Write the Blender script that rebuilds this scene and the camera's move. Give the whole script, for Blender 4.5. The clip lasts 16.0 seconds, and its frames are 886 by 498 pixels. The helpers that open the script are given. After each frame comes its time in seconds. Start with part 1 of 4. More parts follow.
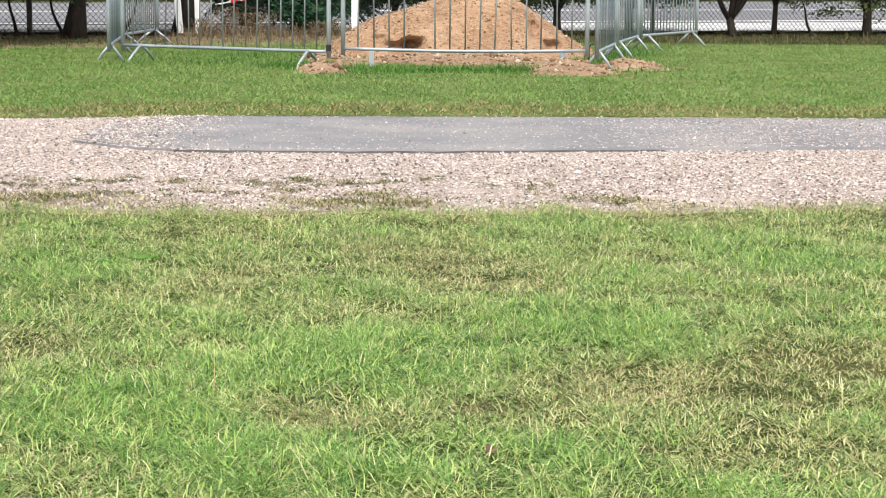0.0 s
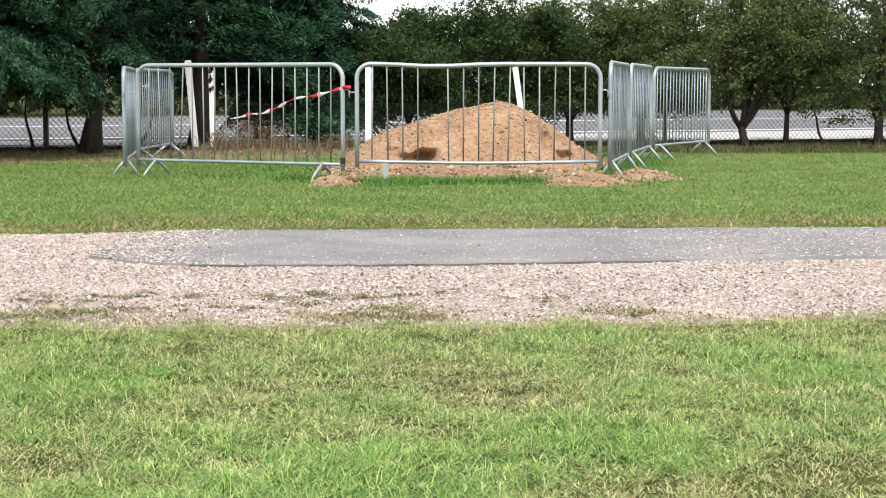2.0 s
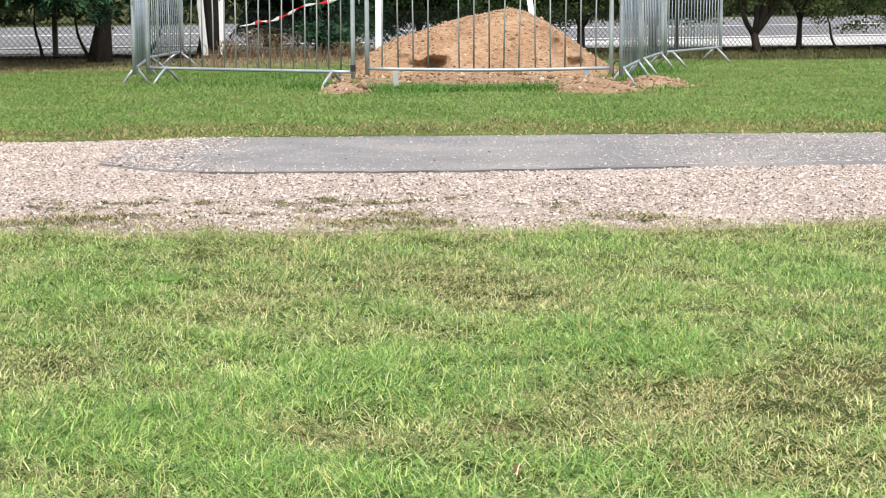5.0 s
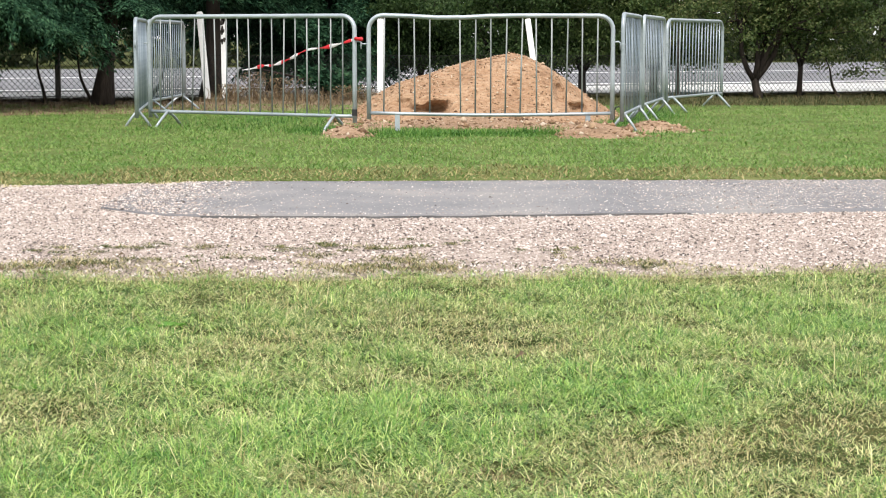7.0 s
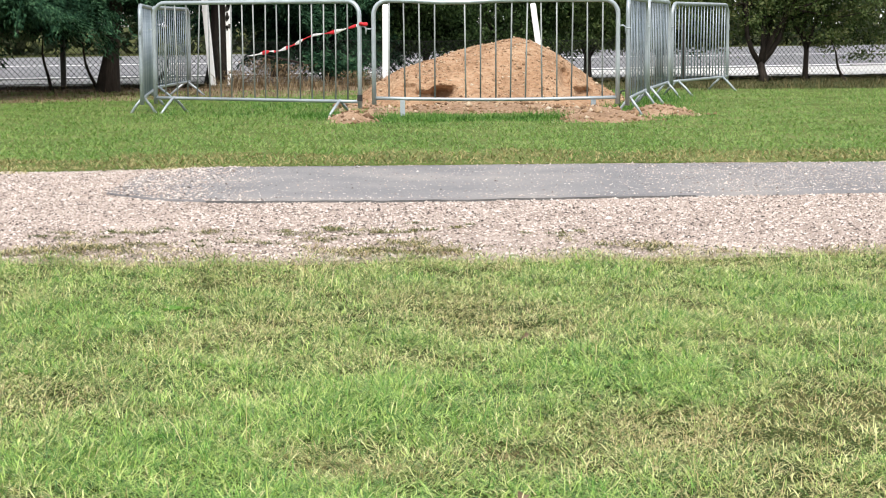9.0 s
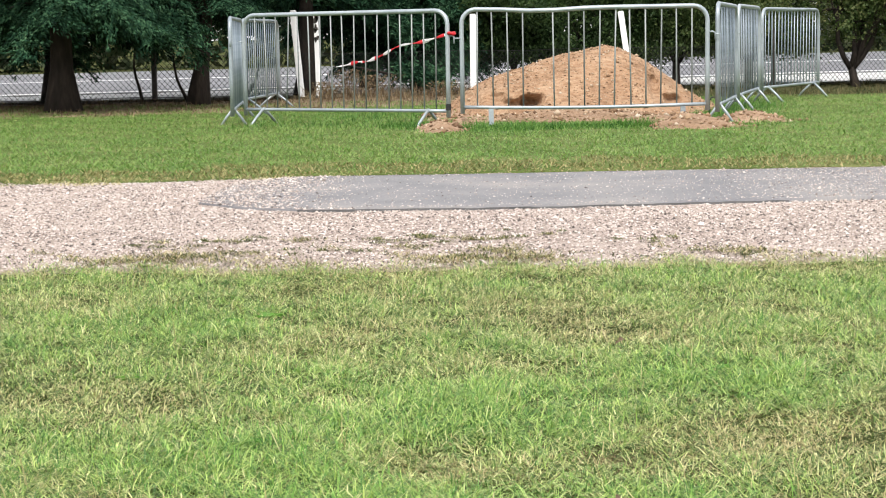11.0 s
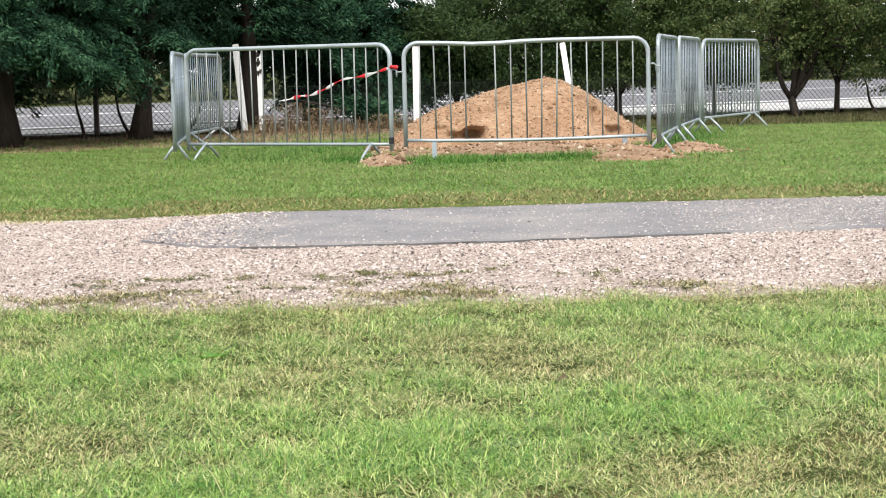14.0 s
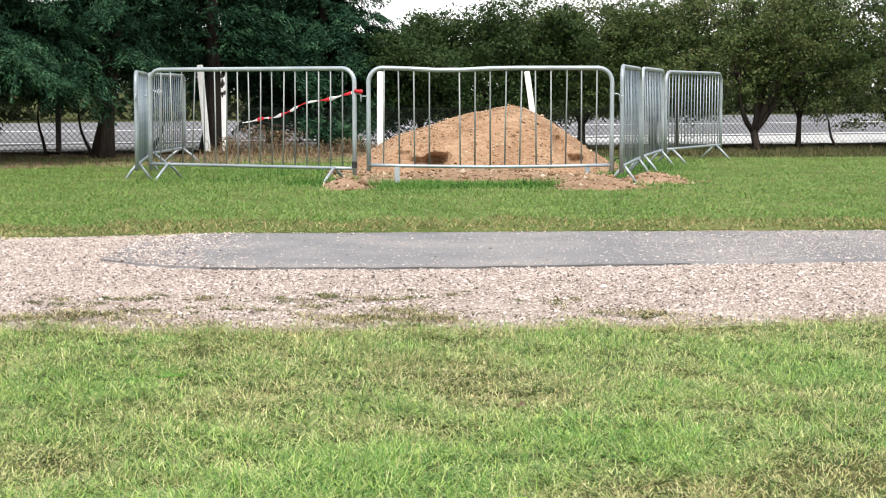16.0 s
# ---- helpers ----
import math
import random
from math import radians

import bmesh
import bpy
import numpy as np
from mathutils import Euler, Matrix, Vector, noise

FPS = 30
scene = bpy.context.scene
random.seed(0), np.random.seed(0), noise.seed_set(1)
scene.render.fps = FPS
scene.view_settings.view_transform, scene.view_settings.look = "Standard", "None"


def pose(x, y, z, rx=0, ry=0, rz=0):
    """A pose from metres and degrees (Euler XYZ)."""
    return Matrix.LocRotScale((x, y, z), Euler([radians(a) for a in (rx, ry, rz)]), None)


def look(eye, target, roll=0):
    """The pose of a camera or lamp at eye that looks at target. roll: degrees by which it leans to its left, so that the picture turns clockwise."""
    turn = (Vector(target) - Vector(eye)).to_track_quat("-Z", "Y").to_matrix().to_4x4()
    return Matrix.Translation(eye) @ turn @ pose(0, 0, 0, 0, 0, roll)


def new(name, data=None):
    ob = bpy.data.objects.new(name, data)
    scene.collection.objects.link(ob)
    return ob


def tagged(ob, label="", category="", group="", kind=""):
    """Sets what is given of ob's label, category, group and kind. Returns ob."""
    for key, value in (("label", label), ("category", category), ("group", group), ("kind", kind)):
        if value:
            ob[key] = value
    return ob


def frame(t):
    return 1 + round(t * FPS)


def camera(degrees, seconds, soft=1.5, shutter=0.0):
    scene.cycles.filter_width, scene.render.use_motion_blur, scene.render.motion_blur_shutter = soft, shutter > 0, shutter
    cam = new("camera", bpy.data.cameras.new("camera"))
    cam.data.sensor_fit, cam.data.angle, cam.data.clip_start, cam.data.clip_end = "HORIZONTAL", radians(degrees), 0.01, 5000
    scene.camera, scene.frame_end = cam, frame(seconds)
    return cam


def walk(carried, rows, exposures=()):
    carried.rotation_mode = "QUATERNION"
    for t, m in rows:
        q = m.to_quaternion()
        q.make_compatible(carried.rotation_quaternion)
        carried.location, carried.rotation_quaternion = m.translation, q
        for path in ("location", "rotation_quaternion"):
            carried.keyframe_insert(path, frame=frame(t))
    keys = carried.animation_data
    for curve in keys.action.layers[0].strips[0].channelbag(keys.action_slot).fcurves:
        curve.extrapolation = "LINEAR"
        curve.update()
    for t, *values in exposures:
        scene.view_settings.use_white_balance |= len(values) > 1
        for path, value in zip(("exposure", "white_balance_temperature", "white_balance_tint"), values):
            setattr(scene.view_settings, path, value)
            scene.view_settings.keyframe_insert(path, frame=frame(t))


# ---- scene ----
cam = camera(28.5, 16.0, soft=1.0)
PATH = [
    (0.0, pose(-0.0021, 0.0009, 0.876, 81.095, -0.574, -0.811)),
    (0.5, pose(-0.0001, 0.0092, 0.8799, 80.985, -0.827, -1.279)),
    (1.0, pose(-0.0032, 0.0071, 0.8899, 82.185, -0.801, -1.334)),
    (1.5, pose(-0.0046, 0.007, 0.8918, 85.173, -0.758, -0.757)),
    (2.0, pose(-0.0056, 0.0049, 0.8906, 84.691, -0.066, -0.398)),
    (2.5, pose(-0.0, 0.0083, 0.8845, 83.815, -0.107, -0.443)),
    (3.0, pose(-0.0023, -0.0002, 0.8852, 83.451, -0.369, -0.326)),
    (3.5, pose(-0.0027, 0.0007, 0.8805, 82.944, -0.125, -0.106)),
    (4.0, pose(-0.0006, 0.0071, 0.8786, 81.973, 0.171, -0.214)),
    (4.2, pose(-0.001, 0.0056, 0.877, 81.676, 0.212, -0.136)),
    (6.3, pose(0.0041, 0.0009, 0.8831, 82.219, 0.135, -0.013)),
    (6.5, pose(0.0012, -0.0017, 0.8868, 82.641, -0.009, -0.131)),
    (7.0, pose(-0.0002, -0.0032, 0.8874, 83.129, -0.119, 0.014)),
    (7.5, pose(0.0045, -0.0031, 0.8889, 83.145, -0.081, 0.163)),
    (8.0, pose(0.0008, -0.0024, 0.8847, 82.947, 0.119, 0.131)),
    (8.2, pose(0.0048, -0.0071, 0.8866, 82.84, 0.184, 0.103)),
    (10.3, pose(0.006, -0.0053, 0.8555, 82.626, 0.439, 1.272)),
    (10.5, pose(0.0004, -0.0145, 0.8637, 82.73, 0.646, 1.825)),
    (11.0, pose(-0.0075, -0.0002, 0.8605, 83.047, 0.958, 3.016)),
    (11.5, pose(-0.0111, -0.0048, 0.8615, 83.136, 1.415, 3.003)),
    (12.0, pose(-0.0055, -0.0057, 0.8733, 83.438, 1.423, 2.321)),
    (12.5, pose(-0.0054, -0.0144, 0.8804, 84.14, 1.175, 1.924)),
    (13.0, pose(-0.0089, -0.0125, 0.8822, 84.616, 1.298, 2.061)),
    (13.5, pose(-0.0091, -0.0103, 0.8818, 84.487, 1.73, 1.948)),
    (14.0, pose(0.0018, -0.0078, 0.8853, 84.01, 1.352, 1.165)),
    (14.5, pose(0.001, -0.0121, 0.8853, 84.151, 0.251, 0.637)),
    (15.0, pose(0.0032, 0.0021, 0.8854, 84.543, 0.193, 0.059)),
    (15.5, pose(-0.0004, -0.003, 0.8867, 84.9, 0.052, -0.211)),
    (16.0, pose(-0.0, 0.0, 0.88, 84.854, -0.0, 0.0)),
]
walk(cam, PATH, [(0.0, 0.8), (16.0, 0.8)])

# ---- light: bright overcast sky ----
world = bpy.data.worlds.new("overcast_sky")
scene.world = world
world.use_nodes = True
wn, wl = world.node_tree.nodes, world.node_tree.links
wn.clear()
sky = wn.new("ShaderNodeTexSky")
sky.sky_type = "NISHITA"
sky.sun_disc = False
sky.sun_elevation, sky.sun_rotation = radians(51), radians(185)
sky.air_density, sky.dust_density, sky.ozone_density = 1.0, 3.0, 1.0
cloud = wn.new("ShaderNodeTexNoise")
cloud.inputs["Scale"].default_value, cloud.inputs["Detail"].default_value = 2.2, 5
ramp = wn.new("ShaderNodeMapRange")
ramp.inputs["To Min"].default_value, ramp.inputs["To Max"].default_value = 8.5, 12.5
wl.new(cloud.outputs["Fac"], ramp.inputs["Value"])
mix = wn.new("ShaderNodeMix")
mix.data_type = "RGBA"
mix.inputs["Factor"].default_value = 0.85
wl.new(sky.outputs["Color"], mix.inputs["A"])
wl.new(ramp.outputs["Result"], mix.inputs["B"])
back = wn.new("ShaderNodeBackground")
back.inputs["Strength"].default_value = 0.09
wl.new(mix.outputs["Result"], back.inputs["Color"])
wl.new(back.outputs["Background"], wn.new("ShaderNodeOutputWorld").inputs["Surface"])
sun_data = bpy.data.lights.new("sun", "SUN")
sun_data.energy, sun_data.angle, sun_data.color = 2.1, radians(12), (1.0, 0.96, 0.9)
sun = new("sun", sun_data)
sun.matrix_world = look((-1, -12, 15), (0, 0, 0))

# ---- materials ----


def material(name, stops, scale=8.0, fine=60.0, rough=0.8, metal=0.0, bump=0.3, dist=0.01, island=0.0, objrand=0.0, through_light=0.0, detail=6.0, fine_mix=0.35, stretch=(1, 1, 1), spec=0.3):
    """A surface whose colour runs over stops, driven by noise at two sizes and, where asked, by each loose piece."""
    m = bpy.data.materials.new(name)
    m.use_nodes = True
    n, l = m.node_tree.nodes, m.node_tree.links
    n.clear()
    co = n.new("ShaderNodeTexCoord")
    mp = n.new("ShaderNodeMapping")
    mp.inputs["Scale"].default_value = stretch
    l.new(co.outputs["Object"], mp.inputs["Vector"])
    big, small = n.new("ShaderNodeTexNoise"), n.new("ShaderNodeTexNoise")
    for node, s in ((big, scale), (small, fine)):
        node.inputs["Scale"].default_value, node.inputs["Detail"].default_value = s, detail
        l.new(mp.outputs["Vector"], node.inputs["Vector"])
    a = n.new("ShaderNodeMix")
    a.inputs["Factor"].default_value = fine_mix
    l.new(big.outputs["Fac"], a.inputs["A"])
    l.new(small.outputs["Fac"], a.inputs["B"])
    last = a.outputs["Result"]
    for amount, kind, out in ((island, "ShaderNodeNewGeometry", "Random Per Island"), (objrand, "ShaderNodeObjectInfo", "Random")):
        if amount:
            g, b = n.new(kind), n.new("ShaderNodeMix")
            b.inputs["Factor"].default_value = amount
            l.new(last, b.inputs["A"])
            l.new(g.outputs[out], b.inputs["B"])
            last = b.outputs["Result"]
    r = n.new("ShaderNodeValToRGB")
    while len(r.color_ramp.elements) < len(stops):
        r.color_ramp.elements.new(0.5)
    for e, (p, c) in zip(r.color_ramp.elements, stops):
        e.position, e.color = p, (*c, 1)
    l.new(last, r.inputs["Fac"])
    p = n.new("ShaderNodeBsdfPrincipled")
    p.inputs["Roughness"].default_value, p.inputs["Metallic"].default_value = rough, metal
    p.inputs["Specular IOR Level"].default_value = spec
    l.new(r.outputs["Color"], p.inputs["Base Color"])
    if bump:
        bp = n.new("ShaderNodeBump")
        bp.inputs["Strength"].default_value, bp.inputs["Distance"].default_value = bump, dist
        l.new(small.outputs["Fac"], bp.inputs["Height"])
        l.new(bp.outputs["Normal"], p.inputs["Normal"])
    surface = p.outputs["BSDF"]
    if through_light:
        t, ms = n.new("ShaderNodeBsdfTranslucent"), n.new("ShaderNodeMixShader")
        l.new(r.outputs["Color"], t.inputs["Color"])
        ms.inputs["Fac"].default_value = through_light
        l.new(surface, ms.inputs[1])
        l.new(t.outputs["BSDF"], ms.inputs[2])
        surface = ms.outputs["Shader"]
    l.new(surface, n.new("ShaderNodeOutputMaterial").inputs["Surface"])
    return m


# ground colour kept dark to paint in the shade between grass tufts
M_TURF = material("shaded_turf_soil", ((0.3, (0.022, 0.032, 0.01)), (0.5, (0.05, 0.062, 0.02)), (0.7, (0.13, 0.11, 0.05))), 1.1, 45, 0.95, bump=0.8, dist=0.02, spec=0.02)
M_LAWN_SOD = material("lawn_sod", ((0.3, (0.058, 0.085, 0.024)), (0.5, (0.1, 0.135, 0.042)), (0.7, (0.18, 0.185, 0.08))), 1.3, 40, 0.95, bump=0.6, dist=0.02, spec=0.02)
M_FRESH = material("fresh_grass", ((0.25, (0.045, 0.145, 0.022)), (0.5, (0.185, 0.38, 0.066)), (0.75, (0.54, 0.67, 0.2))), 3, 26, 0.42, bump=0, island=0.6, through_light=0.3, spec=0.45)
M_GRASS = material("mown_grass", ((0.24, (0.05, 0.11, 0.02)), (0.42, (0.17, 0.265, 0.06)), (0.58, (0.38, 0.47, 0.145)), (0.76, (0.82, 0.82, 0.42))), 3.5, 24, 0.45, bump=0, island=0.6, through_light=0.3, fine_mix=0.45, spec=0.45)
M_WEED = material("trodden_weed", ((0.25, (0.035, 0.055, 0.016)), (0.5, (0.105, 0.125, 0.04)), (0.75, (0.3, 0.27, 0.12))), 4, 16, 0.6, bump=0, island=0.5, through_light=0.3)
M_THATCH = material("brown_thatch", ((0.25, (0.07, 0.045, 0.025)), (0.5, (0.18, 0.125, 0.07)), (0.75, (0.36, 0.28, 0.17))), 4, 20, 0.8, bump=0, island=0.5, through_light=0.15)
M_LAWN = material("far_lawn_grass", ((0.28, (0.08, 0.18, 0.032)), (0.46, (0.15, 0.275, 0.056)), (0.64, (0.24, 0.345, 0.092)), (0.8, (0.42, 0.43, 0.19))), 1.1, 7, 0.5, bump=0, island=0.32, through_light=0.4, fine_mix=0.4, spec=0.4)
M_LUSH = material("long_green_grass", ((0.25, (0.03, 0.1, 0.016)), (0.5, (0.075, 0.2, 0.03)), (0.75, (0.19, 0.33, 0.07))), 2, 9, 0.5, bump=0, island=0.45, through_light=0.35)
M_STRAW = material("dry_grass", ((0.25, (0.24, 0.21, 0.09)), (0.5, (0.46, 0.405, 0.195)), (0.75, (0.72, 0.63, 0.38))), 2.6, 14, 0.65, bump=0, island=0.45, through_light=0.3)
M_EDGE = material("dry_edge_grass", ((0.25, (0.1, 0.11, 0.035)), (0.5, (0.23, 0.215, 0.08)), (0.75, (0.43, 0.37, 0.18))), 1.6, 9, 0.65, bump=0, island=0.5, through_light=0.3)
M_ROUGH = material("rough_verge_grass", ((0.25, (0.03, 0.045, 0.015)), (0.5, (0.075, 0.075, 0.03)), (0.75, (0.2, 0.16, 0.08))), 1.2, 9, 0.8, bump=0, island=0.5, through_light=0.2)
M_GRAVEL = material("gravel_bed", ((0.34, (0.17, 0.13, 0.11)), (0.5, (0.42, 0.335, 0.29)), (0.64, (0.6, 0.52, 0.47))), 2.2, 130, 0.95, bump=1.0, dist=0.02, fine_mix=0.75)
M_STONE = material("gravel_stone", ((0.0, (0.03, 0.026, 0.026)), (0.2, (0.15, 0.12, 0.108)), (0.4, (0.385, 0.312, 0.275)), (0.74, (0.56, 0.475, 0.43)), (1.0, (0.72, 0.67, 0.64))), 3, 160, 0.85, bump=0.2, dist=0.002, island=0.9)
M_TARMAC = material("worn_tarmac", ((0.32, (0.15, 0.152, 0.166)), (0.5, (0.215, 0.21, 0.218)), (0.68, (0.285, 0.268, 0.258))), 1.6, 90, 0.9, bump=0.8, dist=0.008, fine_mix=0.4, spec=0.1)
# fresh bitumen, darkened further to paint the shadow line below the edge
M_BROKEN_SHADE = material("shaded_broken_tarmac_edge", ((0.3, (0.045, 0.044, 0.046)), (0.7, (0.12, 0.115, 0.115))), 5, 120, 0.9, bump=0.8, dist=0.006)
M_SAND = material("sandy_soil", ((0.3, (0.185, 0.1, 0.055)), (0.48, (0.34, 0.205, 0.12)), (0.7, (0.48, 0.33, 0.215))), 2.4, 18, 0.95, bump=1.0, dist=0.07, fine_mix=0.55)
M_CLOD = material("soil_clod", ((0.1, (0.12, 0.068, 0.04)), (0.5, (0.3, 0.19, 0.112)), (0.8, (0.43, 0.32, 0.22)), (0.95, (0.56, 0.48, 0.39))), 6, 50, 0.95, bump=0.6, dist=0.01, island=0.85)
M_EARTH = material("turned_earth", ((0.3, (0.17, 0.105, 0.064)), (0.5, (0.3, 0.195, 0.125)), (0.7, (0.44, 0.31, 0.215))), 3, 30, 0.95, bump=1.0, dist=0.04, fine_mix=0.5)
M_GALV = material("galvanised_steel", ((0.3, (0.225, 0.265, 0.295)), (0.5, (0.33, 0.375, 0.41)), (0.7, (0.46, 0.505, 0.54))), 3, 60, 0.45, 0.5, bump=0.1, dist=0.002, objrand=0.15)
M_GALV_DULL = material("dull_galvanised_bars", ((0.3, (0.14, 0.155, 0.15)), (0.5, (0.225, 0.245, 0.245)), (0.7, (0.35, 0.375, 0.375))), 4, 50, 0.6, 0.35, bump=0.1, dist=0.002, objrand=0.3)
# same bar steel with the sky's bluish reflection painted into its colour
M_GALV_SKY = material("sky_tinted_galvanised_bars", ((0.3, (0.18, 0.225, 0.265)), (0.5, (0.27, 0.32, 0.365)), (0.7, (0.38, 0.43, 0.475))), 4, 50, 0.5, 0.4, bump=0.1, dist=0.002, objrand=0.3)
M_WHITE = material("white_post_paint", ((0.22, (0.66, 0.66, 0.65)), (0.42, (0.84, 0.84, 0.84)), (0.8, (0.88, 0.88, 0.88))), 4, 40, 0.6, bump=0.2, dist=0.003)
M_DARKPOST = material("weathered_post", ((0.3, (0.03, 0.028, 0.025)), (0.7, (0.1, 0.09, 0.08))), 6, 40, 0.9, bump=0.4)
M_WIRE = material("fence_wire", ((0.3, (0.018, 0.019, 0.018)), (0.7, (0.04, 0.041, 0.04))), 6, 40, 0.95, 0.0, bump=0, spec=0.02)
M_BARK = material("dark_bark", ((0.3, (0.01, 0.008, 0.007)), (0.5, (0.027, 0.021, 0.017)), (0.7, (0.058, 0.045, 0.036))), 5, 22, 0.95, bump=1.0, dist=0.03, stretch=(1, 1, 0.25))
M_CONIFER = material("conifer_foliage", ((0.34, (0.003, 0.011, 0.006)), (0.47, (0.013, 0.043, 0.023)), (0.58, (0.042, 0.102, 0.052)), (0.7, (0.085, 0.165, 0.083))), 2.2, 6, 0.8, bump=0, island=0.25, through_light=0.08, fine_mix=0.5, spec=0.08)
M_LEAF = material("hawthorn_leaf", ((0.22, (0.014, 0.034, 0.012)), (0.42, (0.038, 0.07, 0.022)), (0.62, (0.082, 0.118, 0.038)), (0.85, (0.19, 0.17, 0.075))), 1.6, 7, 0.5, bump=0, island=0.3, objrand=0.22, through_light=0.25, fine_mix=0.4, spec=0.15)
M_LITTER = material("leaf_litter", ((0.32, (0.07, 0.047, 0.03)), (0.5, (0.2, 0.14, 0.09)), (0.66, (0.42, 0.32, 0.21))), 2.5, 28, 0.95, bump=1.0, dist=0.04, fine_mix=0.6)
M_ROAD = material("pale_road", ((0.3, (0.125, 0.127, 0.138)), (0.5, (0.16, 0.162, 0.174)), (0.7, (0.19, 0.19, 0.2))), 0.3, 30, 0.9, bump=0.3)
M_KERB = material("pale_concrete", ((0.3, (0.42, 0.42, 0.42)), (0.7, (0.58, 0.58, 0.57))), 0.8, 20, 0.9, bump=0.3)
M_MARK = material("road_marking", ((0.3, (0.66, 0.66, 0.65)), (0.7, (0.8, 0.8, 0.79))), 1, 20, 0.8, bump=0.1)
M_FAR = material("far_hedge_leaf", ((0.2, (0.014, 0.025, 0.009)), (0.5, (0.03, 0.046, 0.017)), (0.8, (0.1, 0.1, 0.05))), 0.15, 2, 0.7, bump=0, island=0.3, through_light=0.15)
M_RED = material("red_tape", ((0.3, (0.55, 0.02, 0.03)), (0.7, (0.75, 0.04, 0.05))), 9, 60, 0.4, bump=0.1, through_light=0.25)
M_WTAPE = material("white_tape", ((0.3, (0.74, 0.72, 0.72)), (0.7, (0.84, 0.83, 0.83))), 9, 60, 0.4, bump=0.1, through_light=0.25)
M_WEEDLEAF = material("dandelion_leaf", ((0.3, (0.08, 0.22, 0.025)), (0.7, (0.18, 0.4, 0.06))), 8, 60, 0.45, bump=0.1, through_light=0.35)
M_BLACK = material("black_rubber", ((0.3, (0.015, 0.015, 0.015)), (0.7, (0.04, 0.04, 0.04))), 9, 60, 0.7, bump=0.2)

# ---- mesh tools ----
rng = np.random.default_rng(7)


def mesh_from(name, verts, faces, mats, smooth=False, index=None):
    """A mesh from arrays: verts (n, 3), faces (m, 3 or 4)."""
    verts, faces = np.asarray(verts, np.float32), np.asarray(faces, np.int32)
    me = bpy.data.meshes.new(name)
    m, k = faces.shape
    me.vertices.add(len(verts))
    me.vertices.foreach_set("co", verts.ravel())
    me.loops.add(m * k)
    me.loops.foreach_set("vertex_index", faces.ravel())
    me.polygons.add(m)
    me.polygons.foreach_set("loop_start", np.arange(0, m * k, k, dtype=np.int32))
    if index is not None:
        me.polygons.foreach_set("material_index", np.asarray(index, np.int32))
    if smooth:
        me.polygons.foreach_set("use_smooth", np.ones(m, bool))
    for mat in mats:
        me.materials.append(mat)
    me.update(calc_edges=True)
    return me


def child(ob, parent):
    ob.parent = parent
    return ob


def part(name, bm, mat, parent, label=""):
    me = bpy.data.meshes.new(name)
    bm.to_mesh(me)
    bm.free()
    me.materials.append(mat)
    return tagged(child(new(name, me), parent), label)


def part_mesh(name, me, parent, label="", kind=""):
    return tagged(child(new(name, me), parent), label, kind=kind)


def thing(name, place, label, category, group="", kind=""):
    ob = new(name)
    ob.matrix_basis = place
    ob.empty_display_size = 0.2
    return tagged(ob, label, category, group, kind)


def tube_arrays(points, radii, sides=8, closed=False):
    """A swept tube along points as arrays of verts and quads (capped by closing to a point)."""
    pts = [Vector(p) for p in points]
    n = len(pts)
    rad = radii if hasattr(radii, "__len__") else [radii] * n
    verts, up = [], Vector((0.31, 0.87, 0.38))
    for i, p in enumerate(pts):
        a = pts[(i - 1) % n] if closed or i else p
        b = pts[(i + 1) % n] if closed or i < n - 1 else p
        d = (b - a).normalized()
        u = (up - d * up.dot(d)).normalized()
        v = d.cross(u)
        up = u
        for k in range(sides):
            w = 2 * math.pi * k / sides
            verts.append(p + (u * math.cos(w) + v * math.sin(w)) * rad[i])
    faces = []
    for i in range(n if closed else n - 1):
        j = (i + 1) % n
        for k in range(sides):
            q = (k + 1) % sides
            faces.append((i * sides + k, i * sides + q, j * sides + q, j * sides + k))
    if not closed:
        for ring, way in ((0, 1), (n - 1, -1)):
            c = len(verts)
            verts.append(pts[ring])
            for k in range(sides):
                q = (k + 1) % sides
                f = (ring * sides + k, ring * sides + q, c, c)
                faces.append(f if way < 0 else (f[1], f[0], c, c))
    return verts, faces


def tube(name, points, radii, mat, sides=8, closed=False):
    """The same as a mesh, built through bmesh so that end caps are triangles."""
    verts, faces = tube_arrays(points, radii, sides, closed)
    bm = bmesh.new()
    vs = [bm.verts.new(v) for v in verts]
    for f in faces:
        f = list(dict.fromkeys(f))
        bm.faces.new([vs[i] for i in f]).smooth = True
    me = bpy.data.meshes.new(name)
    bm.to_mesh(me)
    bm.free()
    me.materials.append(mat)
    return me


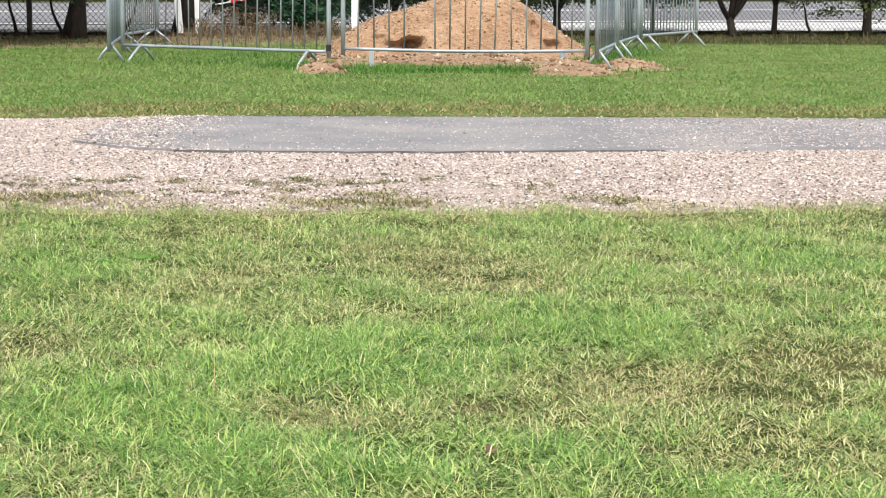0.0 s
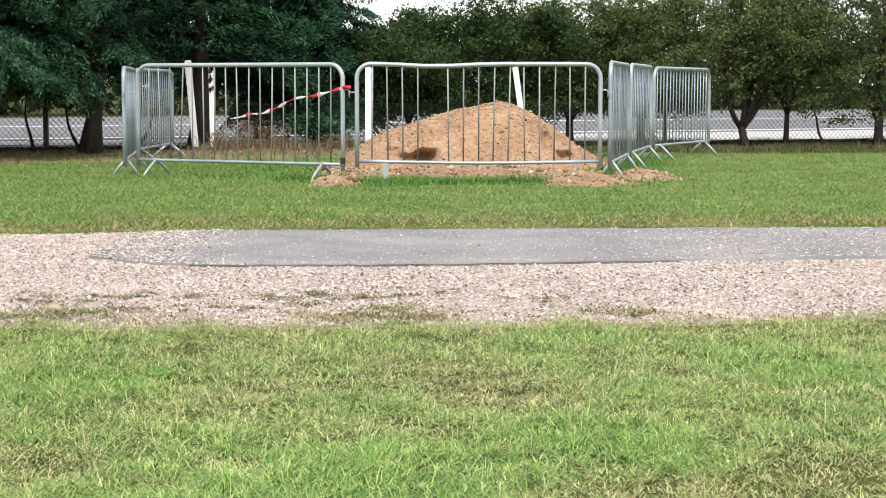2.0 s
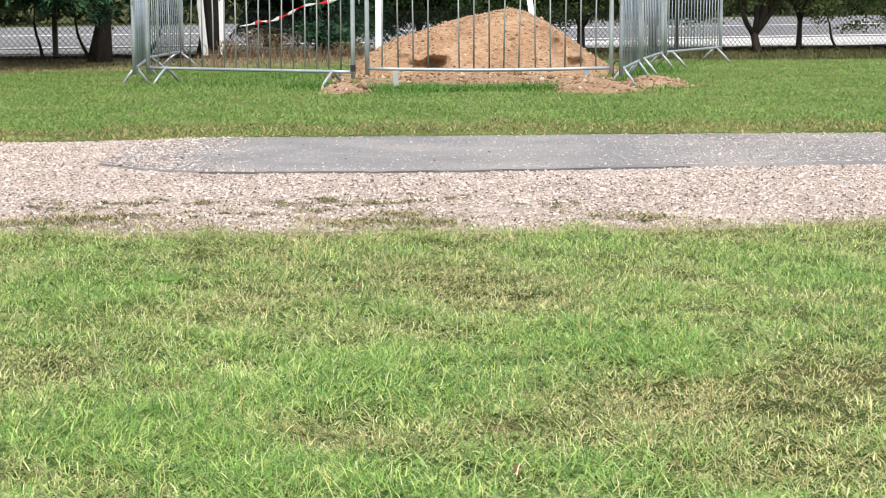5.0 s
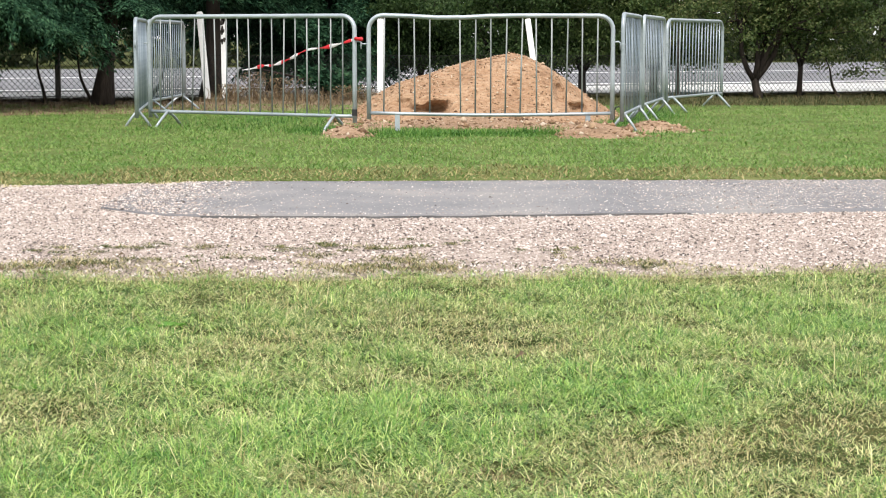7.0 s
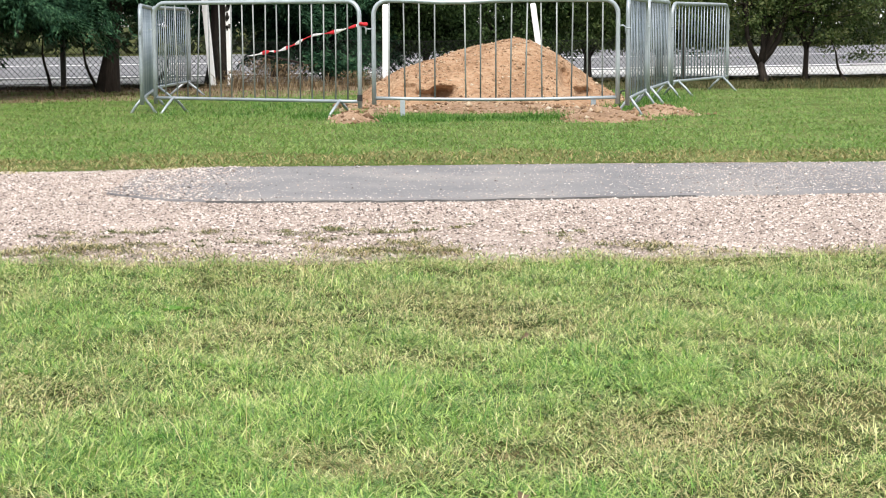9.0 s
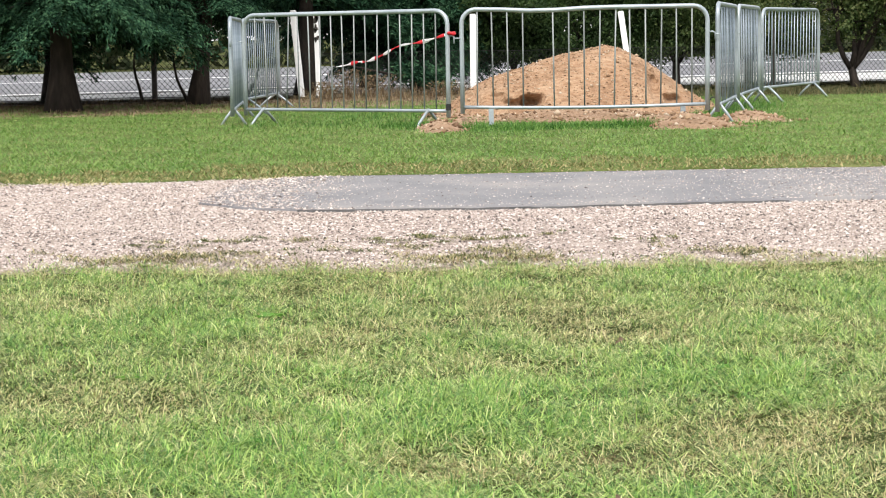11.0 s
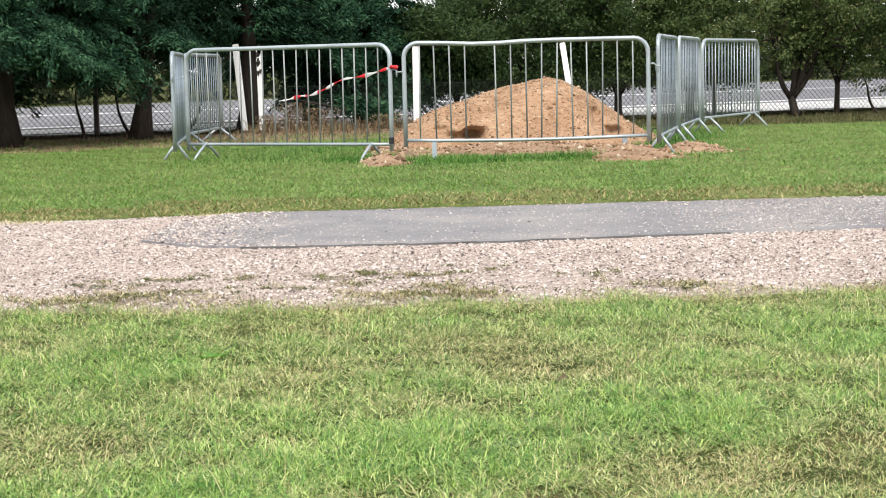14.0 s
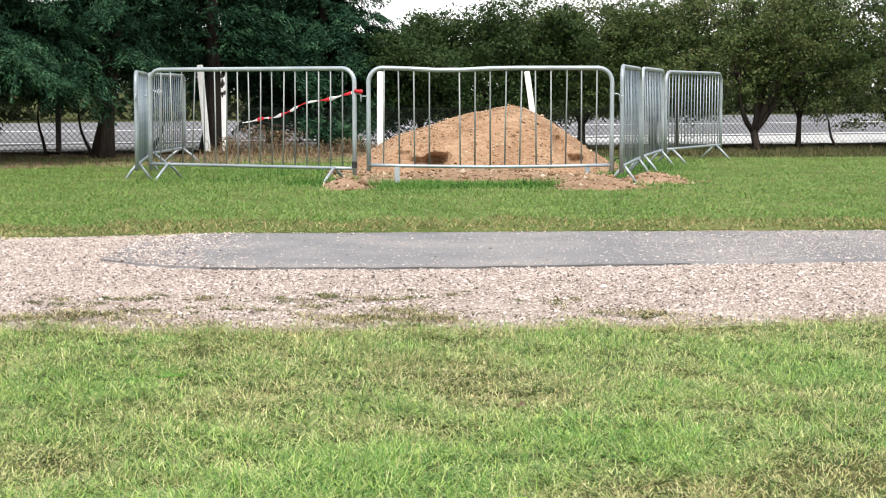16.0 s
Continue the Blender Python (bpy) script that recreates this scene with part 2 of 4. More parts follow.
def blades(name, x, y, z, height, width, lean, mat, kind_label, turn=None):
    """Grass: one bent, tapering blade of two quads for each place. lean: degrees off upright at the tip."""
    n = len(x)
    turn = rng.uniform(0, 2 * np.pi, n) if turn is None else turn
    face = turn + np.pi / 2 + rng.normal(0, 0.5, n)
    a = np.radians(lean)
    wx, wy = np.cos(face) * width / 2, np.sin(face) * width / 2
    v = np.empty((n, 5, 3), np.float32)
    out, up = np.zeros(n), np.zeros(n)
    for i, (w, part_len, share) in enumerate(((1.0, 0.0, 0.0), (0.85, 0.5, 0.85), (0.0, 0.5, 1.25))):
        out = out + height * part_len * np.sin(np.clip(a * share, 0, 1.75))
        up = up + height * part_len * np.cos(np.clip(a * share, 0, 1.75))
        for j, sign in enumerate((-1, 1) if i < 2 else (0,)):
            v[:, 2 * i + j, 0] = x + np.cos(turn) * out + sign * wx * w
            v[:, 2 * i + j, 1] = y + np.sin(turn) * out + sign * wy * w
            v[:, 2 * i + j, 2] = np.maximum(z + up, 0.002)
    base = np.arange(n)[:, None] * 5
    f = np.concatenate([base + np.array(q) for q in ((0, 1, 3), (0, 3, 2), (2, 3, 4))])
    return tagged(new(name, mesh_from(name, v.reshape(-1, 3), f, [mat])), kind_label, "grass", kind="stuff")


def lumps(x, y, z, size, flat=0.6, bedded=False):
    """Stones: squashed, twisted octahedra, uneven in every corner, as arrays. bedded: sunk in, without undersides."""
    n = len(x)
    o = np.array([[1, 0, 0], [0, 1, 0], [-1, 0, 0], [0, -1, 0], [0, 0, 1], [0, 0, -1]], np.float32)
    f = np.array([[0, 1, 4], [1, 2, 4], [2, 3, 4], [3, 0, 4], [1, 0, 5], [2, 1, 5], [3, 2, 5], [0, 3, 5]])[: 4 if bedded else 8]
    v = o[None] * rng.uniform(0.6, 1.25, (n, 6, 1)) + rng.normal(0, 0.16, (n, 6, 3))
    a = rng.uniform(0, 2 * np.pi, n)
    c, s = np.cos(a)[:, None], np.sin(a)[:, None]
    w = np.stack([v[..., 0] * c - v[..., 1] * s, v[..., 0] * s + v[..., 1] * c, v[..., 2] * flat], -1) * (size / 2)[:, None, None]
    w += np.stack([x, y, z], -1)[:, None]
    return w.reshape(-1, 3), (np.arange(n)[:, None, None] * 6 + f[None]).reshape(-1, 3)


def wave(x, y, s, seed=0.0):
    """A cheap smooth unevenness between about -1 and 1, over arrays."""
    return (np.sin(x * s * 1.7 + seed + 1.3 * np.sin(y * s * 1.1 + seed * 2)) + np.sin(y * s * 2.3 - seed + 1.7 * np.sin(x * s * 0.9 + 2 * seed)) + np.sin((x + y) * s * 3.1 + seed * 3)) / 3


# ---- ground ----
def path_low(x):
    return 6.42 + 0.13 * np.maximum(x, 0) + 0.01 * x + 0.05 * wave(x, x * 0.3, 2.1, 1.0) + 0.05 * wave(x, x, 7.0, 2.0)


def path_top(x):
    return 10.48 + 0.32 * np.clip((x + 2.3) / 0.9, 0, 1) ** 1.5 + 0.055 * np.maximum(x + 1.5, 0) + 0.015 * np.minimum(x + 1.5, 0) + 0.05 * wave(x, x, 3.0, 4.0)


def sheet_between(name, xs, low, top, z, mat, rows=8, relief=0.0, edge=0.0):
    """A strip of ground between two curves, with its rim turned down."""
    v, f = [], []
    m = rows + 3
    for x in xs:
        a, b = float(low(x)), float(top(x))
        ys = [a - 0.01] + [a + (b - a) * i / rows for i in range(rows + 1)] + [b + 0.01]
        for i, yy in enumerate(ys):
            rim = i in (0, m - 1)
            v.append((x, yy, z - edge if rim else z + relief * wave(x, yy, 1.3, 0.4)))
    for i in range(len(xs) - 1):
        for j in range(m - 1):
            f.append((i * m + j, (i + 1) * m + j, (i + 1) * m + j + 1, i * m + j + 1))
    return new(name, mesh_from(name, v, f, [mat], smooth=True))


def build_ground():
    near = [i * 0.25 for i in range(-60, 61)]
    xs = [-3000, -1200, -400, -120, -40] + [v for v in near] + [40, 120, 400, 1200, 3000]
    ys = [-3000, -800, -200, -40, -10] + [i * 0.25 for i in range(-8, 121)] + [60, 120, 300, 1000, 3000]
    v = [(x, y, 0.012 * float(wave(x, y, 0.9)) if abs(x) < 15 and (y < 5.6 or 12 < y < 23) else -0.004) for x in xs for y in ys]
    m = len(ys)
    f = [(i * m + j, (i + 1) * m + j, (i + 1) * m + j + 1, i * m + j + 1) for i in range(len(xs) - 1) for j in range(m - 1)]
    tagged(new("ground", mesh_from("ground", v, f, [M_TURF], smooth=True)), "mown grass field with dry patches", "ground", kind="structure")


build_ground()
XS = [-40, -20] + [i * 0.1 for i in range(-130, 131)] + [20, 40]
sod = sheet_between("far_turf", np.array(XS), lambda x: path_top(x) - 0.03, lambda x: 23.0 + 0.25 * np.clip(x, -2, 2), 0.016, M_LAWN_SOD, rows=30, relief=0.006, edge=0.05)
tagged(sod, "close green turf beyond the gravel track", "ground", kind="structure")
outer_sod = sheet_between("outer_turf", np.array(XS), lambda x: -12.0 + 0 * x, lambda x: np.clip((np.abs(x) - 0.24) / 0.3, 2.45, path_low(x) + 0.02), 0.016, M_LAWN_SOD, rows=40, relief=0.006, edge=0.03)
tagged(outer_sod, "close green turf of the wider field", "ground", kind="structure")
gravel = sheet_between("gravel_path", np.array(XS), path_low, path_top, 0.008, M_GRAVEL, rows=30, relief=0.004, edge=0.05)
tagged(gravel, "pale pinkish gravel track across the grass", "path", kind="structure")


def tar_low(x):
    return 0.97 * np.where(x < -1.0, 8.85 + 0.75 * np.clip((-1.0 - x) / 1.0, 0, 1) ** 2, 8.83 + 0.24 * np.clip((x + 0.2) / 1.5, 0, 1) ** 1.3 + 0.13 * np.clip(x - 1.3, 0, 9)) + 0.02 * wave(x, x, 5.0, 3.0) + 0.018 * wave(x, x * 0.7, 17.0, 6.0)


def tar_top(x):
    return 0.968 * np.where(x < -1.35, 10.9 - 0.9 * np.clip((-1.35 - x) / 0.7, 0, 1) ** 1.8, 10.98 + 0.06 * x) + 0.015 * wave(x, x, 6.0, 5.0)


tarmac = sheet_between("tarmac_patch", np.array([-1.78 + i * 0.06 for i in range(237)]), tar_low, tar_top, 0.026, M_TARMAC, rows=16, relief=0.0015, edge=0.035)
edge_xs = np.array([-1.2 + 0.05 * i for i in range(50)])
# dark strip standing for both the broken edge and its shadow
lip = sheet_between("broken_edge", edge_xs, lambda x: tar_low(x) - 0.017 - 0.005 * wave(x, x, 9.0, 1.0), lambda x: tar_low(x) - 0.011, 0.0185, M_BROKEN_SHADE, rows=1, relief=0.003, edge=0.03)
tagged(child(lip, tarmac), "dark broken edge of the tarmac with its shadow line painted in")
tagged(tarmac, "worn grey tarmac strip strewn with loose chippings", "path", kind="structure")


def on_path(x, y):
    return (y > path_low(x)) & (y < path_top(x))


def build_gravel_stones():
    n = 200000
    x, y = rng.uniform(-3.9, 3.7, n), rng.uniform(5.8, 11.4, n)
    tar = (y > tar_low(x)) & (y < tar_top(x)) & (x > -1.78)
    edge = np.minimum(y - tar_low(x), tar_top(x) - y)
    keep = on_path(x, y)
    drift = np.clip((x - 0.7) / 1.2, 0, 1) * 0.34 + np.clip((-0.95 - x) / 0.72, 0, 1) ** 1.5 * 1.0 + 0.6 * np.clip((-0.8 - x) / 0.8, 0, 1) * np.clip((tar_low(x) + 0.5 - y) / 0.5, 0, 1)
    chance = np.where(tar, np.where(edge < 0.1, 0.15, 0.085) + drift, 1.0)
    chance = np.where(y > tar_top(x), chance * (1 - 0.92 * np.clip((x + 1.9) / 0.9, 0, 1)), chance)
    weedy = (y < path_low(x) + 0.8) & (wave(x, y, 2.6, 8.0) > 0.35)
    chance = np.where(weedy, 0.55, chance)
    lip = (x > -1.0) & (x < 1.1) & (y > tar_low(x) - 0.05) & (y < tar_low(x) + 0.02)
    chance = np.where(lip, 0.68, chance)
    k = keep & (rng.random(n) < chance)
    x, y, tar = x[k], y[k], tar[k]
    size = np.exp(rng.normal(np.log(0.0092), 0.36, len(x)))
    size = np.where(tar & (x > -1.25), size * 0.75, size)
    z = np.where(tar, 0.0275, 0.0105) + size * 0.03
    bank = ~tar & (x > -1.82) & (x < -0.9) & (y > tar_low(x) - 0.07)
    z = np.where(bank & (y < tar_low(x) + 0.02), 0.024, z)
    v, f = lumps(x, y, z, size, 0.75, bedded=True)
    tagged(new("gravel_stones", mesh_from("gravel_stones", v, f, [M_STONE])), "loose pale pinkish and grey gravel chippings", "gravel", kind="stuff")


build_gravel_stones()


# ---- grass ----
def scatter(n, x0, x1, y0, y1):
    return rng.uniform(x0, x1, n), rng.uniform(y0, y1, n)


def clumped(n, per, x, y, spread):
    """Blades gathered in small tufts round the given places, with each tuft's own number."""
    tuft = rng.integers(0, len(x), n)
    return x[tuft] + rng.normal(0, spread, n), y[tuft] + rng.normal(0, spread, n), tuft


DRY = [(0.21, 4.93), (0.95, 3.85), (0.61, 3.69), (0.24, 3.33), (-0.91, 4.02), (0.43, 3.69), (-0.0, 5.27), (-0.52, 4.98), (0.61, 3.1), (-0.24, 3.37)]
LUSH = [(-0.13, 3.9), (-0.44, 3.29), (-0.7, 4.21), (-0.68, 3.54), (-0.25, 2.99), (0.5, 4.27), (1.21, 5.27), (0.03, 3.96), (0.16, 3.03), (-1.14, 5.17)]
THATCH = [(0.15, 3.46, 0.12, 0.05), (0.09, 3.07, 0.07, 0.05), (0.32, 3.36, 0.06, 0.03), (-0.2, 3.32, 0.06, 0.03), (0.3, 4.72, 0.05, 0.04), (-0.28, 4.3, 0.05, 0.03), (0.42, 3.12, 0.08, 0.03), (-0.75, 5.55, 0.12, 0.04), (0.55, 5.6, 0.09, 0.04)]
WEEDS = [(-0.41, 7.36), (-0.54, 6.98), (-0.32, 6.68), (-0.18, 6.87), (-0.03, 7.46), (-0.08, 6.58), (-0.23, 7.26), (-1.57, 7.22), (-1.33, 7.28), (-1.39, 6.78), (-1.53, 6.68), (-1.17, 6.85), (-0.84, 6.96), (-0.99, 7.28), (0.53, 7.18), (0.77, 6.82), (-1.63, 6.62), (-0.72, 7.26)]


def build_grass():
    # near lawn, short and tangled, in tussocks that fall outwards, paler where it has dried
    ty = 2.5 + 4.7 * rng.random(10500)
    tx = rng.uniform(-1, 1, len(ty)) * (0.2 + 0.3 * ty)
    tall, tone, fall = rng.uniform(0.6, 1.5, len(ty)), rng.normal(0, 0.3, len(ty)), rng.uniform(0, 2 * np.pi, len(ty))
    tuft = rng.integers(0, len(tx), 400000)
    ox, oy = rng.normal(0, 0.029, len(tuft)), rng.normal(0, 0.029, len(tuft))
    x, y = tx[tuft] + ox, ty[tuft] + oy
    turn = np.arctan2(oy + 0.022 * np.sin(fall[tuft]), ox + 0.022 * np.cos(fall[tuft])) + rng.normal(0, 0.65, len(x))
    k = y < path_low(x) + 0.02 + 0.06 * wave(x, y, 6.0, 3.0) + 0.1 * np.abs(rng.normal(0, 1, len(y))) * (rng.random(len(y)) < 0.3)
    bare = sum(np.exp(-(((x - p) / a) ** 2) - ((y - q) / b) ** 2) for p, q, a, b in THATCH)
    worn = rng.random(len(x)) < 0.6 * bare
    k &= ~(worn & (rng.random(len(x)) < 0.6))
    x, y, tuft, turn, worn = x[k], y[k], tuft[k], turn[k], worn[k]
    spots = lambda places, s: np.clip(sum(np.exp(-(((x - p) / s) ** 2) - ((y - q) / s) ** 2) for p, q in places), 0, 1.2)
    dry = 0.4 * wave(x, y, 1.9, 3.0) + 0.45 * wave(x, y, 5.0, 1.0) + 0.3 * wave(x, y, 11.0, 6.0) + tone[tuft] + 1.0 * spots(DRY, 0.2) - 0.9 * spots(LUSH, 0.26)
    h = rng.uniform(0.016, 0.04, len(x)) * np.clip(1.05 - 0.3 * dry, 0.55, 1.45)
    z = rng.uniform(0.0, 0.6, len(x)) ** 1.2 * 0.024 * tall[tuft] ** 2 * np.clip(1 - 0.5 * dry, 0.3, 1.4)
    lean = np.where(rng.random(len(x)) < 0.05, rng.uniform(10, 50, len(x)), rng.uniform(50, 108, len(x)))
    straw = ~worn & (rng.random(len(x)) < np.clip(0.13 + 0.3 * dry, 0.03, 0.6) + 0.25 * (y > path_low(x) - 0.25))
    vivid = ~straw & ~worn & (rng.random(len(x)) < np.clip(0.28 - 0.75 * dry, 0.03, 0.92))
    for name, m, mat, text, hs in (("lawn_grass", ~straw & ~vivid & ~worn, M_GRASS, "mown green grass beside the gravel track", 1.0), ("fresh_lawn_grass", vivid, M_FRESH, "fresh bright green grass in patches of the lawn", 1.1), ("dry_grass_blades", straw, M_STRAW, "dry straw-coloured blades among the mown grass", 1.1), ("thatch", worn, M_THATCH, "brown dead thatch showing through the lawn", 0.9)):
        blades(name, x[m], y[m], z[m] * (0.3 if mat is M_THATCH else 1), h[m] * hs, rng.uniform(0.0011, 0.0027, m.sum()), lean[m], mat, text, turn[m])
    # long pale stalks and arching blades, in loose groups
    gx, gy = scatter(150, -2.2, 2.2, 2.7, 6.4)
    x, y, tuft = clumped(620, 4, gx, gy, 0.05)
    blades("grass_stalks", x, y, np.full(len(x), 0.012), rng.uniform(0.04, 0.1, len(x)), rng.uniform(0.0016, 0.003, len(x)), rng.uniform(15, 85, len(x)), M_STRAW, "long dry stalks standing above the mown grass")
    # far lawn
    y = 10.3 + 12.6 * rng.random(16000) ** 1.2
    x = rng.uniform(-1, 1, len(y)) * (0.8 + 0.31 * y)
    x, y, tuft = clumped(125000, 8, x, y, 0.06)
    k = (y > path_top(x) - 0.05 + 0.06 * rng.normal(0, 1, len(y))) & ~((x > -2.0) & (y < tar_top(x) + 0.02))
    x, y = x[k], y[k]
    strip = (y < path_top(x) + 0.85 + 0.4 * wave(x, y, 2.0, 2.0)) & (rng.random(len(x)) < 0.85)
    strip |= rng.random(len(x)) < 0.03
    for name, m, mat, text in (("far_lawn", ~strip, M_LAWN, "mown green grass beyond the track"), ("dry_grass_edge", strip, M_EDGE, "dry yellowed grass along the track edge")):
        blades(name, x[m], y[m], np.full(m.sum(), 0.018), rng.uniform(0.025, 0.055, m.sum()), rng.uniform(0.005, 0.0105, m.sum()), rng.uniform(40, 100, m.sum()), mat, text)
    # the rest of the field, thinner
    x, y = scatter(38000, -11, 11, -6, 23)
    k = ((y < path_low(x)) & ((np.abs(x) > 0.17 + 0.29 * y) | (y < 2.65))) | ((y > path_top(x)) & (np.abs(x) > 0.7 + 0.3 * y))
    blades("outer_lawn", x[k], y[k], np.zeros(k.sum()), rng.uniform(0.03, 0.07, k.sum()), rng.uniform(0.006, 0.013, k.sum()), rng.uniform(30, 95, k.sum()), M_LAWN, "mown green grass of the wider field")
    # weeds and tufts creeping into the gravel, thickest by the lawn
    x, y = scatter(150000, -4.0, 3.6, 6.2, 8.0)
    deep = y - path_low(x)
    reach = np.where(x < 0.3, 0.75, 0.75 - 0.45 * np.clip((x - 0.3) / 0.8, 0, 1))
    field = 0.55 * wave(x, y, 3.1, 8.0) + 0.55 * wave(x, y, 8.0, 2.0) + 0.4 * wave(x, y, 19.0, 5.0) - 0.8 * deep / reach + 0.36
    for p, q in WEEDS:
        field = field + 1.3 * np.exp(-(((x - p) / 0.11) ** 2) - ((y - q) / 0.07) ** 2)
    k = (deep > -0.02) & (deep < reach * 1.25) & (rng.random(len(x)) < np.clip(field - 0.02, 0, 1) ** 1.2 * 0.85)
    x, y, field = x[k], y[k], field[k]
    kind = rng.random(len(x)) + 0.25 * wave(x, y, 5.0, 9.0)
    for name, m, mat, text in (("gravel_straw", kind < 0.36, M_STRAW, "dry trodden grass mixed into the gravel"), ("gravel_thatch", kind > 0.86, M_THATCH, "dead brown roots and stems in the gravel"), ("gravel_weeds", (kind >= 0.36) & (kind <= 0.86), M_WEED, "flattened grass tufts creeping into the gravel")):
        blades(name, x[m], y[m], np.full(m.sum(), 0.016), rng.uniform(0.016, 0.036, m.sum()) * (0.8 + 0.5 * np.clip(field[m], 0, 1)), rng.uniform(0.0022, 0.0045, m.sum()), rng.uniform(45, 104, m.sum()), mat, text)
    x, y = [], []
    for p, q in WEEDS:
        m = int(rng.uniform(90, 330))
        for k in range(4):
            x.append(rng.normal(p + rng.normal(0, 0.09), rng.uniform(0.012, 0.04), m // 4))
            y.append(rng.normal(q + rng.normal(0, 0.07), rng.uniform(0.01, 0.03), m // 4))
    x, y = np.concatenate(x), np.concatenate(y)
    blades("weed_tufts", x, y, np.full(len(x), 0.012), rng.uniform(0.012, 0.03, len(x)), rng.uniform(0.0025, 0.005, len(x)), rng.uniform(50, 104, len(x)), M_WEED, "small dark green weed tufts rooted in the gravel")
    # tongue of dry grass on the far edge of the gravel
    x, y = scatter(5000, -4.2, -1.5, 10.0, 10.7)
    k = (wave(x, y, 3.0, 2.0) > 0.0) & (y > 10.25 + 0.12 * wave(x, y, 5.0, 1.0))
    blades("far_gravel_straw", x[k], y[k], np.full(k.sum(), 0.012), rng.uniform(0.015, 0.04, k.sum()), rng.uniform(0.003, 0.006, k.sum()), rng.uniform(40, 100, k.sum()), M_STRAW, "dry yellow grass on the far gravel edge")
    # long grass under the barriers and round the heap
    xs, ys = [], []
    for cx, cy, sx, sy, m in ((-0.35, 15.8, 0.22, 0.16, 4200), (0.25, 15.9, 0.35, 0.14, 3800), (0.8, 15.95, 0.2, 0.14, 1700), (-1.15, 16.35, 0.2, 0.25, 1700), (-2.0, 16.9, 0.6, 0.45, 1100), (1.95, 18.6, 0.22, 1.2, 3600), (2.4, 20.0, 0.2, 1.0, 1800), (1.72, 18.0, 0.1, 0.5, 900), (-1.6, 18.6, 0.6, 0.8, 3000)):
        xs.append(rng.normal(cx, sx, m))
        ys.append(rng.normal(cy, sy, m))
    x, y = np.concatenate(xs), np.concatenate(ys)
    blades("long_grass", x, y, np.zeros(len(x)), rng.uniform(0.045, 0.15, len(x)) * (0.75 + 0.35 * wave(x, y, 4.0, 2.0)), rng.uniform(0.004, 0.009, len(x)), rng.uniform(20, 90, len(x)), M_LUSH, "long dark green grass left unmown round the barriers")
    # rough, dry verge along the fence
    y = rng.uniform(22.0, 29.5, 52000)
    x = rng.uniform(-11, 12, len(y))
    k = (y > 22.3 + 0.25 * np.clip(x, -2, 2) + 0.3 * wave(x, y, 1.0)) & (y < fence_y(x) + 0.5)
    x, y = x[k], y[k]
    thin = rng.random(len(x)) < np.where(x < -1, 0.45, 1.0)
    x, y = x[thin], y[thin]
    blades("verge_grass", x, y, np.zeros(len(x)), rng.uniform(0.05, 0.17, len(x)) * (0.8 + 0.5 * wave(x, y, 2.5, 4.0)), rng.uniform(0.005, 0.01, len(x)), rng.uniform(25, 100, len(x)), M_ROUGH, "rough brown and green grass along the fence")
    x, y = scatter(13000, -9.5, -1.4, 19.6, 24.4)
    k = (y > litter_low(x) - 0.12) & (wave(x, y, 2.3, 1.0) > -0.35)
    blades("litter_grass", x[k], y[k], np.full(k.sum(), 0.01), rng.uniform(0.03, 0.11, k.sum()), rng.uniform(0.005, 0.011, k.sum()), rng.uniform(20, 100, k.sum()), M_THATCH, "thin dry grass in the needle litter")
    x, y = scatter(2600, -3.2, 1.0, 23.5, 25.5)
    blades("tall_dry_grass", x, y, np.zeros(len(x)), rng.uniform(0.08, 0.28, len(x)), rng.uniform(0.005, 0.009, len(x)), rng.uniform(5, 75, len(x)), M_THATCH, "tall dry grass inside the barriers")


def fence_y(x):
    return 26.3 + 0.3 * x


def litter_low(x):
    return 20.2 - 0.35 * np.clip(-x - 4, 0, 3) + 1.6 * np.clip((x + 4) / 3, 0, 1) + 0.15 * wave(x, x, 1.7)


build_grass()

litter = sheet_between("leaf_litter", np.array([-14 + 0.2 * i for i in range(66)]), litter_low, lambda x: fence_y(x) + 0.4 + 0 * x, 0.02, M_LITTER, rows=10, relief=0.01, edge=0.05)
tagged(litter, "brown fallen needles and dry earth under the conifers", "ground", kind="structure")

# ---- road beyond the fence ----


def strip(name, near, slope0, far, slope1, z, mat, label, category="road"):
    v = [(x, near + slope0 * x if s == 0 else far + slope1 * x, z) for x in (-38, 60) for s in (0, 1)]
    ob = new(name, mesh_from(name, v, [(0, 2, 3, 1)], [mat]))
    return tagged(ob, label, category, kind="structure")


strip("pavement", 26.9, 0.33, 31.2, 0.5, 0.03, M_KERB, "pale concrete strip between fence and road", "pavement")
strip("road", 31.0, 0.5, 56.0, 0.75, 0.04, M_ROAD, "wide pale grey road beyond the fence")
strip("road_line", 31.4, 0.5, 32.0, 0.5, 0.046, M_MARK, "white line painted along the road edge")
strip("centre_line", 42.0, 0.6, 42.5, 0.6, 0.046, M_MARK, "white line painted along the middle of the road")


